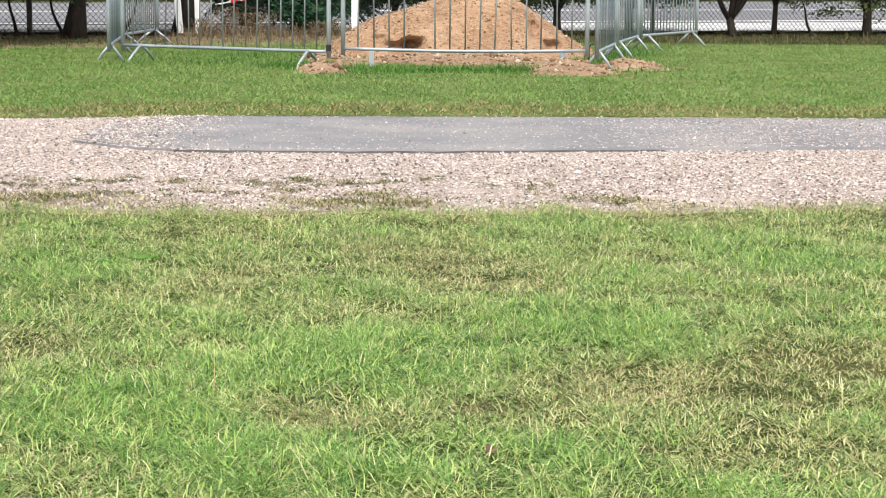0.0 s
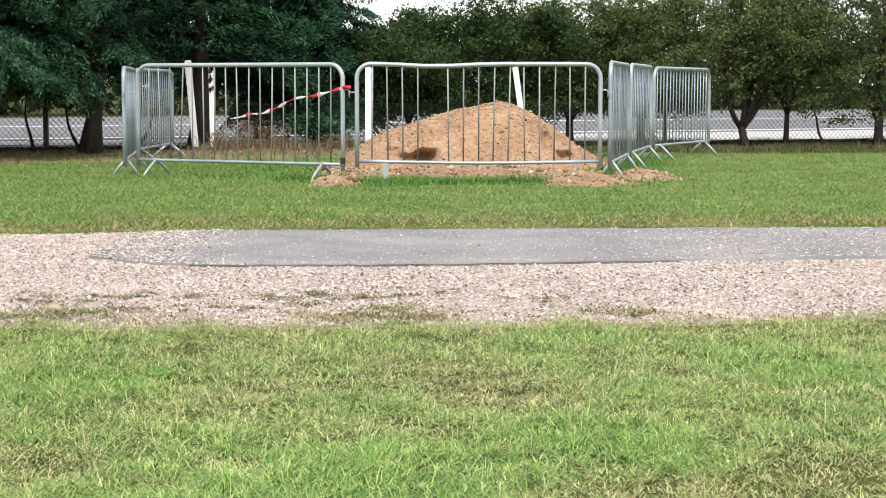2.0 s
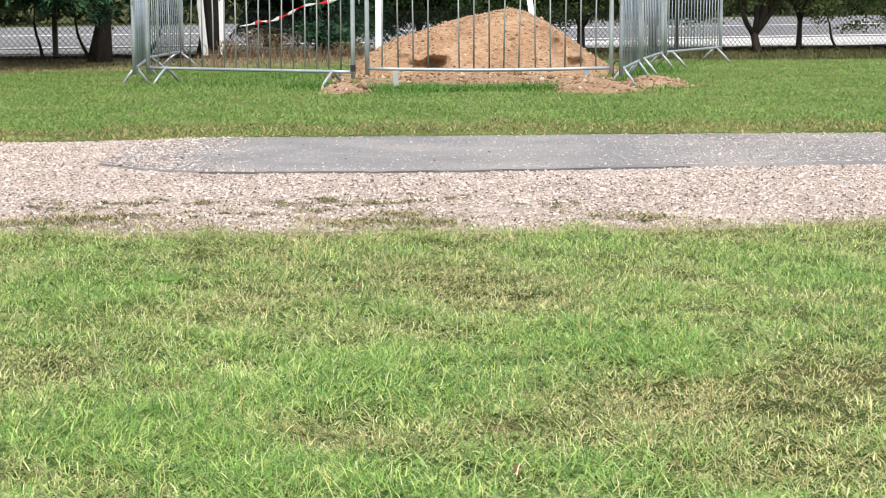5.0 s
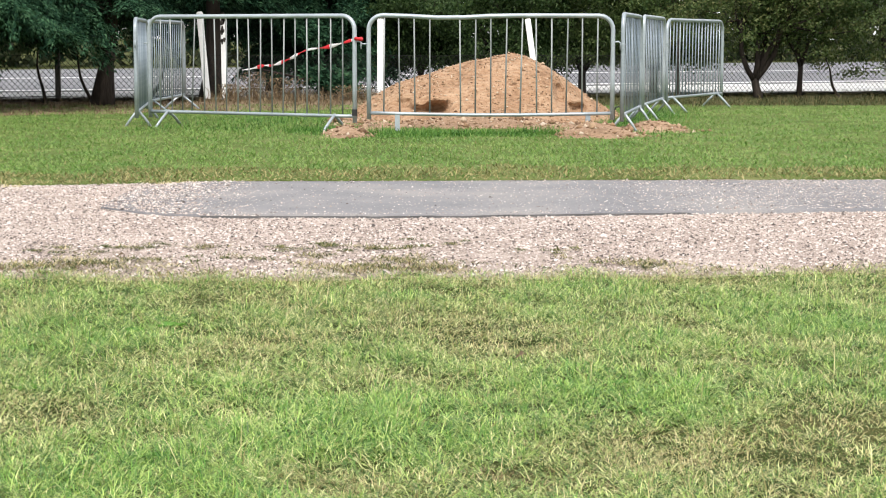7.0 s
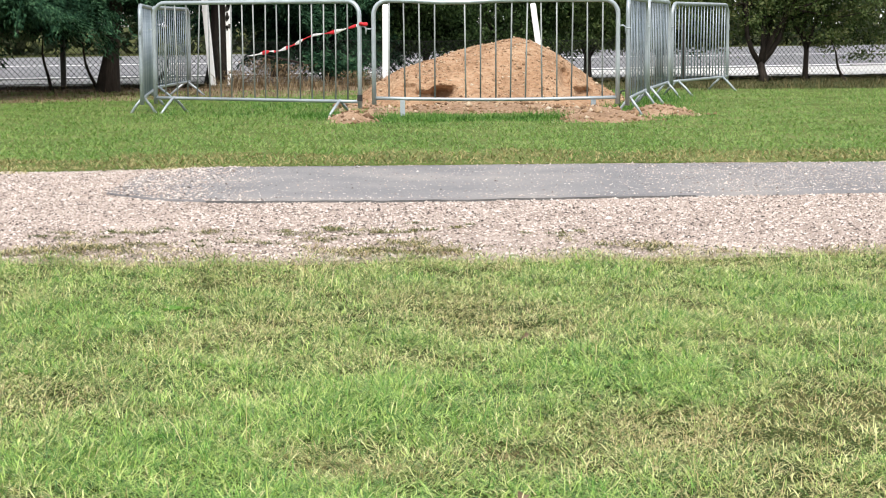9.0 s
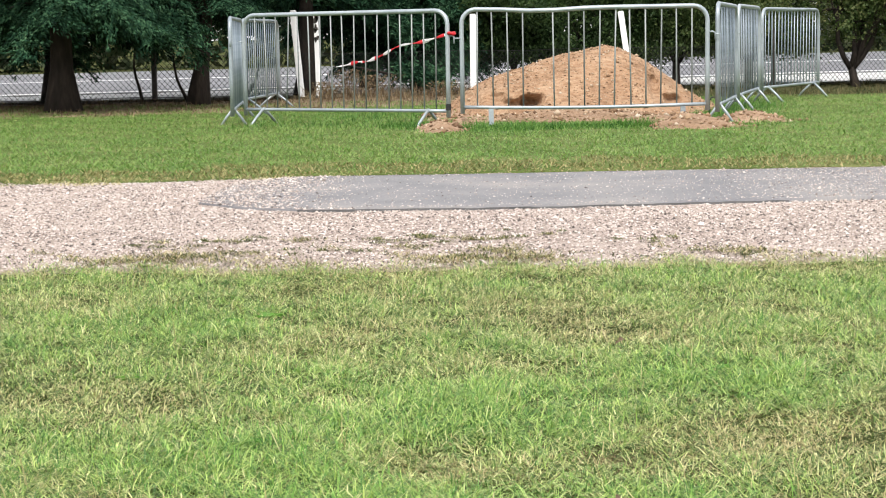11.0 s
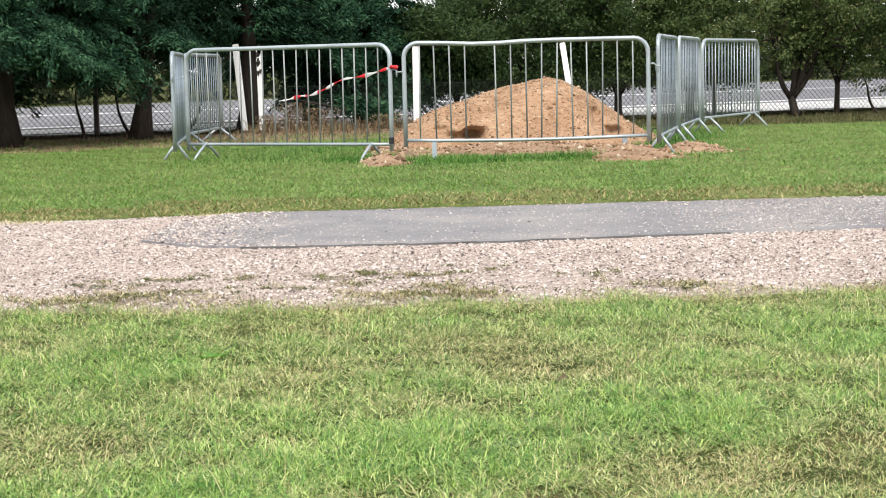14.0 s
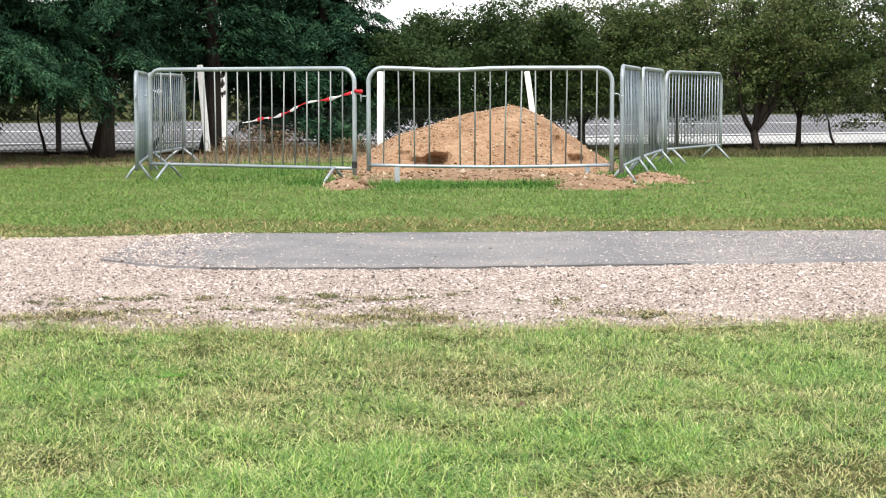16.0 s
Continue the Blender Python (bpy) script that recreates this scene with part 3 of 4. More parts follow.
# ---- heap of sandy soil ----
def heap_height(x, y):
    dx, dy = x - 0.75, y - 19.4
    rx = np.where(dx < 0, 1.75, 1.3)
    ry = np.where(dy < 0, 1.75, 1.5)
    r = np.hypot(dx / rx, dy / ry)
    side = np.clip(-dx / np.maximum(np.hypot(dx, dy), 1e-6), 0, 1)
    left = np.interp(r, [0, 0.15, 0.3, 0.55, 0.73, 0.875, 1.05], [1, 0.93, 0.84, 0.67, 0.53, 0.34, 0])
    other = np.interp(r, [0, 0.12, 0.28, 0.47, 0.67, 0.88, 1.05], [1, 0.97, 0.82, 0.58, 0.33, 0.12, -0.02])
    h = 0.728 * (side * left + (1 - side) * other)
    h = h + (0.022 * wave(x, y, 3.3, 1.0) + 0.012 * wave(x, y, 9.0, 2.0)) * np.clip(h * 8, 0, 1)
    return h


def build_heap():
    gx, gy = np.arange(-1.4, 2.35, 0.028), np.arange(17.4, 21.2, 0.028)
    X, Y = np.meshgrid(gx, gy, indexing="ij")
    Z = np.maximum(heap_height(X, Y), -0.05)
    # burrows dug back into the front face
    for cx, cz, wx, wz, deep in ((-0.06, 0.18, 0.11, 0.055, 0.36), (-0.26, 0.15, 0.12, 0.04, 0.18), (-0.42, 0.2, 0.09, 0.05, 0.14), (1.42, 0.16, 0.12, 0.05, 0.26), (1.25, 0.3, 0.06, 0.11, 0.22)):
        dig = np.exp(-(((X - cx) / wx) ** 4) - ((Z - cz) / wz) ** 4) * (Y < 19.2)
        Y = Y + deep * dig
        Z = Z - 0.1 * deep * dig
    v = np.stack([X, Y, Z], -1).reshape(-1, 3)
    m = len(gy)
    i, j = np.meshgrid(np.arange(len(gx) - 1), np.arange(m - 1), indexing="ij")
    b = (i * m + j).ravel()[:, None]
    f = b + np.array([0, m, m + 1, 1])
    heap = thing("soil_heap", pose(0, 0, 0), "heap of dry orange sandy soil inside the barriers", "soil heap")
    part_mesh("heap_body", mesh_from("heap_body", v, f, [M_SAND], smooth=True), heap)
    n = 6500
    x, y = rng.uniform(-1.1, 2.1, n), rng.uniform(17.5, 20.6, n)
    z = heap_height(x, y)
    k = z > 0.0
    for cx, cz, wx, wz in ((-0.1, 0.175, 0.19, 0.09), (-0.42, 0.2, 0.11, 0.07), (1.4, 0.16, 0.17, 0.09), (1.23, 0.3, 0.1, 0.13)):
        k &= ~((np.abs(x - cx) < wx) & (np.abs(z - cz) < wz) & (y < 19.2))
    size = np.exp(rng.normal(np.log(0.0145), 0.5, n))
    v, f = lumps(x[k], y[k], z[k] + 0.1 * size[k], size[k], 0.75)
    part_mesh("rubble", mesh_from("rubble", v, f, [M_CLOD]), heap, "small stones and clods", "stuff")


def spill_height(x, y):
    h = -0.05 + 0 * x
    for cx, cy, sx, sy, top in ((-0.86, 15.75, 0.24, 0.5, 0.15), (-0.72, 16.5, 0.16, 0.8, 0.13), (1.4, 15.85, 0.46, 0.55, 0.17), (1.15, 16.9, 0.4, 0.7, 0.11), (2.0, 16.75, 0.5, 0.4, 0.14), (0.4, 17.5, 1.2, 0.65, 0.15), (-0.9, 18.2, 0.35, 0.9, 0.12)):
        h = np.maximum(h, top * np.exp(-(((x - cx) / sx) ** 2) - ((y - cy) / sy) ** 2) - 0.05 + 0.032 * wave(x, y, 5.0, cx))
    return h + 0.008 * wave(x, y, 17.0, 2.0)


def build_spill():
    gx, gy = np.arange(-1.7, 2.9, 0.04), np.arange(14.8, 19.6, 0.05)
    X, Y = np.meshgrid(gx, gy, indexing="ij")
    v = np.stack([X, Y, spill_height(X, Y)], -1).reshape(-1, 3)
    m = len(gy)
    i, j = np.meshgrid(np.arange(len(gx) - 1), np.arange(m - 1), indexing="ij")
    f = (i * m + j).ravel()[:, None] + np.array([0, m, m + 1, 1])
    spill = thing("spilled_soil", pose(0, 0, 0), "brown turned soil spilled round the barrier feet", "soil", kind="structure")
    part_mesh("soil_layer", mesh_from("soil_layer", v, f, [M_EARTH], smooth=True), spill)
    n = 4200
    x, y = rng.uniform(-1.4, 2.6, n), rng.uniform(15.0, 18.4, n)
    z = spill_height(x, y)
    k = z > 0.0
    size = np.exp(rng.normal(np.log(0.026), 0.5, n))
    v, f = lumps(x[k], y[k], z[k] + 0.1 * size[k], size[k], 0.75)
    part_mesh("rubble", mesh_from("rubble", v, f, [M_CLOD]), spill, "crumbled clods and stones", "stuff")


build_heap()
build_spill()


# ---- crowd barriers ----
def barrier(p0, p1, bars, label, feet="legs", missing=(), z=0.0, top=1.105, low=0.19, sag=0.0, dull=False, bar_r=0.0074, lean=0.0, wobble=0.5, splay=0.25, bar_mat=None):
    a, b = Vector((*p0, 0)), Vector((*p1, 0))
    half, mid = (b - a).length / 2, (a + b) / 2
    ob = thing("crowd_barrier", Matrix.Translation((mid.x, mid.y, z)) @ Matrix.Rotation(math.atan2(b.y - a.y, b.x - a.x), 4, "Z") @ Matrix.Rotation(radians(lean), 4, "X"), label, "barrier", "crowd barriers round the soil heap")
    r, c = 0.021, 0.13
    x1, z1 = half - r, top - r
    pts = [(-x1, 0, low - 0.06), (-x1, 0, low + 0.3)]
    for k in range(7):
        w = math.pi - k * math.pi / 12
        pts.append((-x1 + c + c * math.cos(w), 0, z1 - c + c * math.sin(w)))
    for k in range(1, 8):
        s = k / 8
        pts.append((-x1 + c + (2 * x1 - 2 * c) * s, 0.004 * math.sin(7 * s), z1 - sag * math.exp(-((s - 0.3) / 0.16) ** 2)))
    for k in range(7):
        w = math.pi / 2 - k * math.pi / 12
        pts.append((x1 - c + c * math.cos(w), 0, z1 - c + c * math.sin(w)))
    pts += [(x1, 0, low + 0.3), (x1, 0, low - 0.06)]
    part_mesh("frame", tube("frame", pts, r, M_GALV, 10), ob)
    rail = [(-x1 + 2 * x1 * k / 8, 0, low - sag * 0.8 * math.sin(math.pi * k / 8)) for k in range(9)]
    part_mesh("bottom_rail", tube("bottom_rail", rail, 0.017, M_GALV, 8), ob)
    bar = tube("bar", [(0, 0, 0), (0, 0.003, 0.45), (0, 0, z1 - low)], bar_r, bar_mat or M_GALV_DULL, 6)
    for i in range(bars):
        if i in missing:
            continue
        s = (i + 1) / (bars + 1)
        o = part_mesh("bar", bar, ob)
        bend = random.gauss(0, wobble) + (2.2 if random.random() < 0.08 else 0)
        o.matrix_basis = pose(-x1 + 2 * x1 * s - radians(bend) * 0.4, 0, low - sag * 0.8 * math.sin(math.pi * s), 0, bend, 0) @ Matrix.Diagonal((1, 1, 1 - 0.02 * sag, 1))
    for s in (-1, 1):
        if feet == "legs":
            for d in (-1, 1):
                x = s * (half - 0.24)
                part_mesh("leg", tube("leg", [(x, 0, low + 0.01), (x, d * splay * 0.5, low * 0.55), (x, d * splay, -0.012)], 0.0145, M_GALV, 6), ob, "splayed tubular leg")
        else:
            x = s * half * 0.77 + 0.02
            bm = bmesh.new()
            bmesh.ops.create_cube(bm, size=1, matrix=pose(x, 0, (low - 0.02) / 2) @ Matrix.Diagonal((0.045, 0.03, low - 0.02, 1)))
            bmesh.ops.create_cube(bm, size=1, matrix=pose(x, 0, 0.012) @ Matrix.Diagonal((0.06, 0.42, 0.012, 1)))
            part("foot", bm, M_GALV, ob, "flat steel foot half sunk in the soil")
    # coupling hook and eye at the two ends
    hook = [(x1, 0, 0.86), (x1 + 0.05, 0, 0.865), (x1 + 0.07, 0, 0.85), (x1 + 0.07, 0, 0.79)]
    part_mesh("hook", tube("hook", hook, 0.008, M_GALV, 6), ob)
    ring = [(-x1 - 0.035 + 0.024 * math.cos(w), 0.024 * math.sin(w), 0.84) for w in [2 * math.pi * k / 10 for k in range(10)]]
    part_mesh("eye", tube("eye", ring, 0.006, M_GALV, 5, closed=True), ob)
    return ob


barrier((-0.71, 16.2), (1.585, 16.2), 15, "galvanised steel crowd barrier with a dented top rail", "flat", missing=(4,), sag=0.022, top=1.122, low=0.205)
barrier((-2.94, 17.45), (-0.81, 16.36), 17, "galvanised steel crowd barrier with red and white tape tied on", top=1.12, low=0.165)
barrier((-3.28, 19.4), (-3.0, 17.1), 17, "galvanised steel crowd barrier standing edge on beside the heap", top=1.095, low=0.17, wobble=1.2, splay=0.14, bar_mat=M_GALV_SKY)
barrier((-3.22, 21.8), (-3.29, 19.5), 17, "galvanised steel crowd barrier standing on dry grass", top=1.1, bar_mat=M_GALV_SKY)
barrier((1.66, 16.25), (2.085, 18.5), 11, "galvanised steel crowd barrier with bent closely set bars", top=1.14, low=0.185, wobble=3.0, bar_r=0.0062, splay=0.14, bar_mat=M_GALV_SKY)
barrier((2.115, 18.6), (2.62, 20.85), 12, "galvanised steel crowd barrier coupled in a row", top=1.15, wobble=0.8, bar_r=0.007, splay=0.17, bar_mat=M_GALV_SKY)
barrier((2.66, 20.95), (3.65, 22.95), 17, "galvanised steel crowd barrier ending the row on the grass", top=1.14, wobble=0.8, splay=0.21, bar_mat=M_GALV_SKY)


def black_cap():
    bm = bmesh.new()
    bmesh.ops.create_cone(bm, cap_ends=True, segments=10, radius1=0.026, radius2=0.026, depth=0.06, matrix=pose(-0.83, 16.37, 0.2))
    me = bpy.data.meshes.new("rubber_sleeve")
    bm.to_mesh(me)
    bm.free()
    me.materials.append(M_BLACK)
    tagged(new("rubber_sleeve", me), "black rubber sleeve round a barrier post", "sleeve")


black_cap()


def hazard_tape():
    """Twisting plastic tape, tied to the barrier post and blown out behind the bars."""
    keys = [Vector(p) for p in ((-0.79, 16.34, 0.885), (-0.86, 16.42, 0.872), (-1.079, 16.65, 0.812), (-1.319, 16.9, 0.775), (-1.491, 17.05, 0.693), (-1.666, 17.2, 0.628), (-1.763, 17.28, 0.622), (-1.911, 17.35, 0.587), (-2.0, 17.38, 0.575))]
    pts = []
    for i in range(len(keys) - 1):
        p0, p1, p2, p3 = (keys[min(max(i + k, 0), len(keys) - 1)] for k in (-1, 0, 1, 2))
        for k in range(8):
            s = k / 8
            pts.append(0.5 * ((2 * p1) + (p2 - p0) * s + (2 * p0 - 5 * p1 + 4 * p2 - p3) * s * s + (3 * p1 - p0 - 3 * p2 + p3) * s ** 3))
    v, f, idx = [], [], []
    for i, p in enumerate(pts):
        w = 0.32 * math.sin(i * 0.33) + 0.35
        up = Vector((0.1 * math.sin(i * 0.7), math.sin(w * 2.2), math.cos(w * 1.4))).normalized() * (0.014 + 0.008 * math.sin(i * 0.9)) * (0.55 if i > 54 else 1)
        v += [p - up, p + up]
    for i in range(len(pts) - 1):
        f.append((2 * i, 2 * i + 2, 2 * i + 3, 2 * i + 1))
        idx.append((i // 4) % 2 if i < 54 else 1)
    tape = new("hazard_tape", mesh_from("hazard_tape", v, f, [M_RED, M_WTAPE], smooth=True, index=idx))
    sol = tape.modifiers.new("thickness", "SOLIDIFY")
    sol.thickness = 0.0015
    tagged(tape, "red and white striped plastic tape knotted to a barrier", "tape")
    knot = [(-0.79 + 0.03 * math.cos(w), 16.35 + 0.03 * math.sin(w), 0.885 + 0.008 * math.sin(2 * w)) for w in [2 * math.pi * k / 12 for k in range(12)]]
    part_mesh("knot", tube("knot", knot, 0.014, M_RED, 6, closed=True), tape)


hazard_tape()


# ---- fence and posts ----
def build_fence():
    fence = thing("chain_link_fence", pose(0, 0, 0), "low sagging chain-link wire fence along the road", "fence")
    x0, x1, top = -13.0, 14.0, 0.64
    v, f = [], []
    step, lean, r = 0.074, 0.075 / 0.085, 0.0042
    count = int((x1 - x0 + 1.5) / step)
    for k in range(count):
        for way in (-1, 1):
            xa = x0 - 0.8 + k * step
            xb = xa + way * lean * (top - 0.04)
            if min(xa, xb) < x0 or max(xa, xb) > x1:
                continue
            b = len(v)
            for x, z in ((xa, 0.04), (xb, top)):
                y = float(fence_y(x)) + 0.003 * way
                v += [(x - r, y, z), (x + r, y, z), (x, y + 2 * r, z)]
            f += [(b, b + 1, b + 4, b + 3), (b + 1, b + 2, b + 5, b + 4), (b + 2, b, b + 3, b + 5)]
    part_mesh("wire_mesh", mesh_from("wire_mesh", v, f, [M_WIRE]), fence, "thin diamond wire mesh", "stuff")
    for z in (0.06, top):
        pts = [(x0 + (x1 - x0) * k / 40, float(fence_y(x0 + (x1 - x0) * k / 40)) - 0.006, z + 0.012 * math.sin(k * 1.9)) for k in range(41)]
        part_mesh("line_wire", tube("line_wire", pts, 0.004, M_WIRE, 5), fence)
    for x in (-10.6, -7.9, -5.42, 3.66, 8.4, 12.4):
        y = float(fence_y(x)) - 0.04
        w = 0.034
        bm = bmesh.new()
        bmesh.ops.create_cube(bm, size=1, matrix=pose(x, y, 0.6) @ Matrix.Diagonal((2 * w, 2 * w, 1.24, 1)))
        bmesh.ops.bevel(bm, geom=bm.edges[:], offset=0.008, segments=1, affect="EDGES")
        part("post", bm, M_DARKPOST, fence, "dark weathered fence post")


def white_post(x, y, top, tilt, wide=0.085, label="white painted post standing in rough grass", flakes=0):
    bm = bmesh.new()
    bmesh.ops.create_cube(bm, size=1, matrix=pose(0, 0, top / 2 - 0.03) @ Matrix.Diagonal((wide, 0.07, top + 0.06, 1)))
    bmesh.ops.bevel(bm, geom=bm.edges[:], offset=0.01, segments=2, affect="EDGES")
    me = bpy.data.meshes.new("white_post")
    bm.to_mesh(me)
    bm.free()
    me.materials.append(M_WHITE)
    ob = new("white_post", me)
    ob.matrix_basis = pose(x, y, 0, 0, tilt, 0)
    tagged(ob, label, "post", "white posts behind the heap")
    for k in range(flakes):  # bare dark wood where the paint has come off
        bm = bmesh.new()
        bmesh.ops.create_circle(bm, cap_ends=True, segments=9, radius=1.0, matrix=pose(random.uniform(-0.3, 0.3) * wide, -0.037, top * random.uniform(0.68, 0.99), 90, 0, 0) @ Matrix.Diagonal((wide * random.uniform(0.15, 0.34), random.uniform(0.02, 0.055), 1, 1)))
        for p in bm.verts:
            p.co += Vector((random.uniform(-0.004, 0.004), 0, random.uniform(-0.008, 0.008)))
        f = bmesh.ops.extrude_face_region(bm, geom=bm.faces[:])
        bmesh.ops.translate(bm, vec=(0, 0.004, 0), verts=[g for g in f["geom"] if isinstance(g, bmesh.types.BMVert)])
        part("bare_patch", bm, M_DARKPOST, ob, "dark bare patch in the paint")


build_fence()
white_post(-3.38, 25.1, 1.27, -4.5, 0.088, "white painted post leaning in dry grass")
white_post(-3.15, 25.2, 1.22, -0.6, 0.066, "white painted post chipped dark near its top", 16)
white_post(-0.93, 25.8, 1.18, 0.3, 0.09, "white painted post upright behind the soil heap")
white_post(1.42, 26.2, 1.2, -8.0, 0.085, "white painted post leaning behind the soil heap")


# ---- trees ----
def leaf_mesh(name, c, along, across, length, width, mat, sprigs=False):
    """Small pointed leaves: centre, direction, side direction, sizes, as arrays. sprigs: three-cornered."""
    n = len(c)
    if sprigs:
        v = np.empty((n, 3, 3), np.float32)
        v[:, 0], v[:, 1] = c - along * length[:, None] * 0.5 + across * width[:, None] * 0.5, c - along * length[:, None] * 0.4 - across * width[:, None] * 0.5
        v[:, 2] = c + along * length[:, None] * 0.5
        return mesh_from(name, v.reshape(-1, 3), np.arange(3 * n).reshape(n, 3), [mat])
    v = np.empty((n, 4, 3), np.float32)
    a, s = along * length[:, None], across * width[:, None]
    v[:, 0], v[:, 2] = c - a * 0.5, c + a * 0.5
    v[:, 1], v[:, 3] = c - a * 0.08 + s * 0.5, c - a * 0.08 - s * 0.5
    f = np.arange(n)[:, None] * 4 + np.arange(4)
    return mesh_from(name, v.reshape(-1, 3), f, [mat])


def unit(v):
    return v / np.maximum(np.linalg.norm(v, axis=1, keepdims=True), 1e-6)


def conifer(x, y, height, spread, girth, tilt, skirt, label, seed, density=1.0, bare=None, fine=1.0, front=-9.0):
    r = np.random.default_rng(seed)
    tree = thing("conifer_tree", pose(x, y, 0), label, "tree", "conifers by the fence")
    pts, rad = [], []
    for k in range(11):
        s = k / 10
        pts.append((tilt * s * height + 0.03 * math.sin(5 * s + seed), 0.02 * math.sin(4 * s), -0.05 + s * height * 0.93))
        rad.append(girth * (1 + 0.75 * math.exp(-s * height / 0.22)) * (1 - 0.9 * s) + 0.004)
    part_mesh("trunk", tube("trunk", pts, rad, M_BARK, 12), tree, "dark flared trunk")
    cs, al, ac = [], [], []
    nb = int(150 * density)
    for b in range(nb):
        t = r.random() ** 1.9
        zb = skirt + 0.45 + t * (height - skirt - 0.5)
        az = r.uniform(0, 2 * np.pi)
        ln = spread * (1 - 0.75 * t) * r.uniform(0.6, 1.1)
        droop = r.uniform(0.3, 0.6) * (1 - 0.4 * t)
        d = np.array([np.cos(az), np.sin(az), 0])
        start = np.array([tilt * zb, 0, zb])
        line = lambda s: start[None] + d[None] * (s * ln)[:, None] + np.array([0, 0, 1.0])[None] * (0.25 * s - droop * s * s)[:, None] * ln
        if b % 3 == 0 and (bare is None or d[0] < 0.2) and (front < -5 or d[1] > 0.3):
            part_mesh("limb", tube("limb", [tuple(p) for p in line(np.linspace(0, 0.9, 5))], [0.022, 0.018, 0.013, 0.009, 0.004], M_BARK, 5), tree)
        # side sprays hanging from the limb
        for q in range(int((16 + 9 * ln) * (1 if zb < 3.2 else 0.5))):
            s0 = r.uniform(0.2, 1.0)
            base = line(np.array([s0]))[0]
            sd = d * r.uniform(0.1, 1.0) + np.array([-d[1], d[0], 0]) * r.normal(0, 0.8) + np.array([0, 0, r.uniform(-0.7, 0.05)])
            sd = sd / np.linalg.norm(sd)
            m = int(r.uniform(30, 54) / fine)
            w = np.sort(r.random(m)) * r.uniform(0.18, 0.42)
            side = np.cross(sd, [0, 0, 1.0])
            side = side / max(np.linalg.norm(side), 1e-3)
            cs.append(base + sd[None] * w[:, None] + np.array([0, 0, -1.0]) * (w ** 2 * 0.9)[:, None] + side[None] * r.normal(0, 0.045, (m, 1)) + r.normal(0, 0.02, (m, 3)))
            al.append(sd[None] + side[None] * r.normal(0, 0.6, (m, 1)) + r.normal(0, 0.2, (m, 3)) + np.array([0, 0, -0.25]))
            ac.append(side[None] + r.normal(0, 0.5, (m, 3)))
    c, a = np.concatenate(cs), unit(np.concatenate(al))
    k = c[:, 2] > skirt * 0.55 + 0.1 * np.sin(c[:, 0] * 5 + seed)
    if bare is not None:  # crown cropped on this flank so that sun reaches the white posts
        k &= c[:, 0] < bare + 0.15 * np.sin(c[:, 2] * 7)
    k &= c[:, 1] > front
    c, a = c[k], a[k]
    s = np.concatenate(ac)[k]
    s = unit(s - a * (s * a).sum(1, keepdims=True))
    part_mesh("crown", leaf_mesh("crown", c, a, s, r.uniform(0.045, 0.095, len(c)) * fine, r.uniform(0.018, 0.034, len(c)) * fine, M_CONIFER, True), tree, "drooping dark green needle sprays")


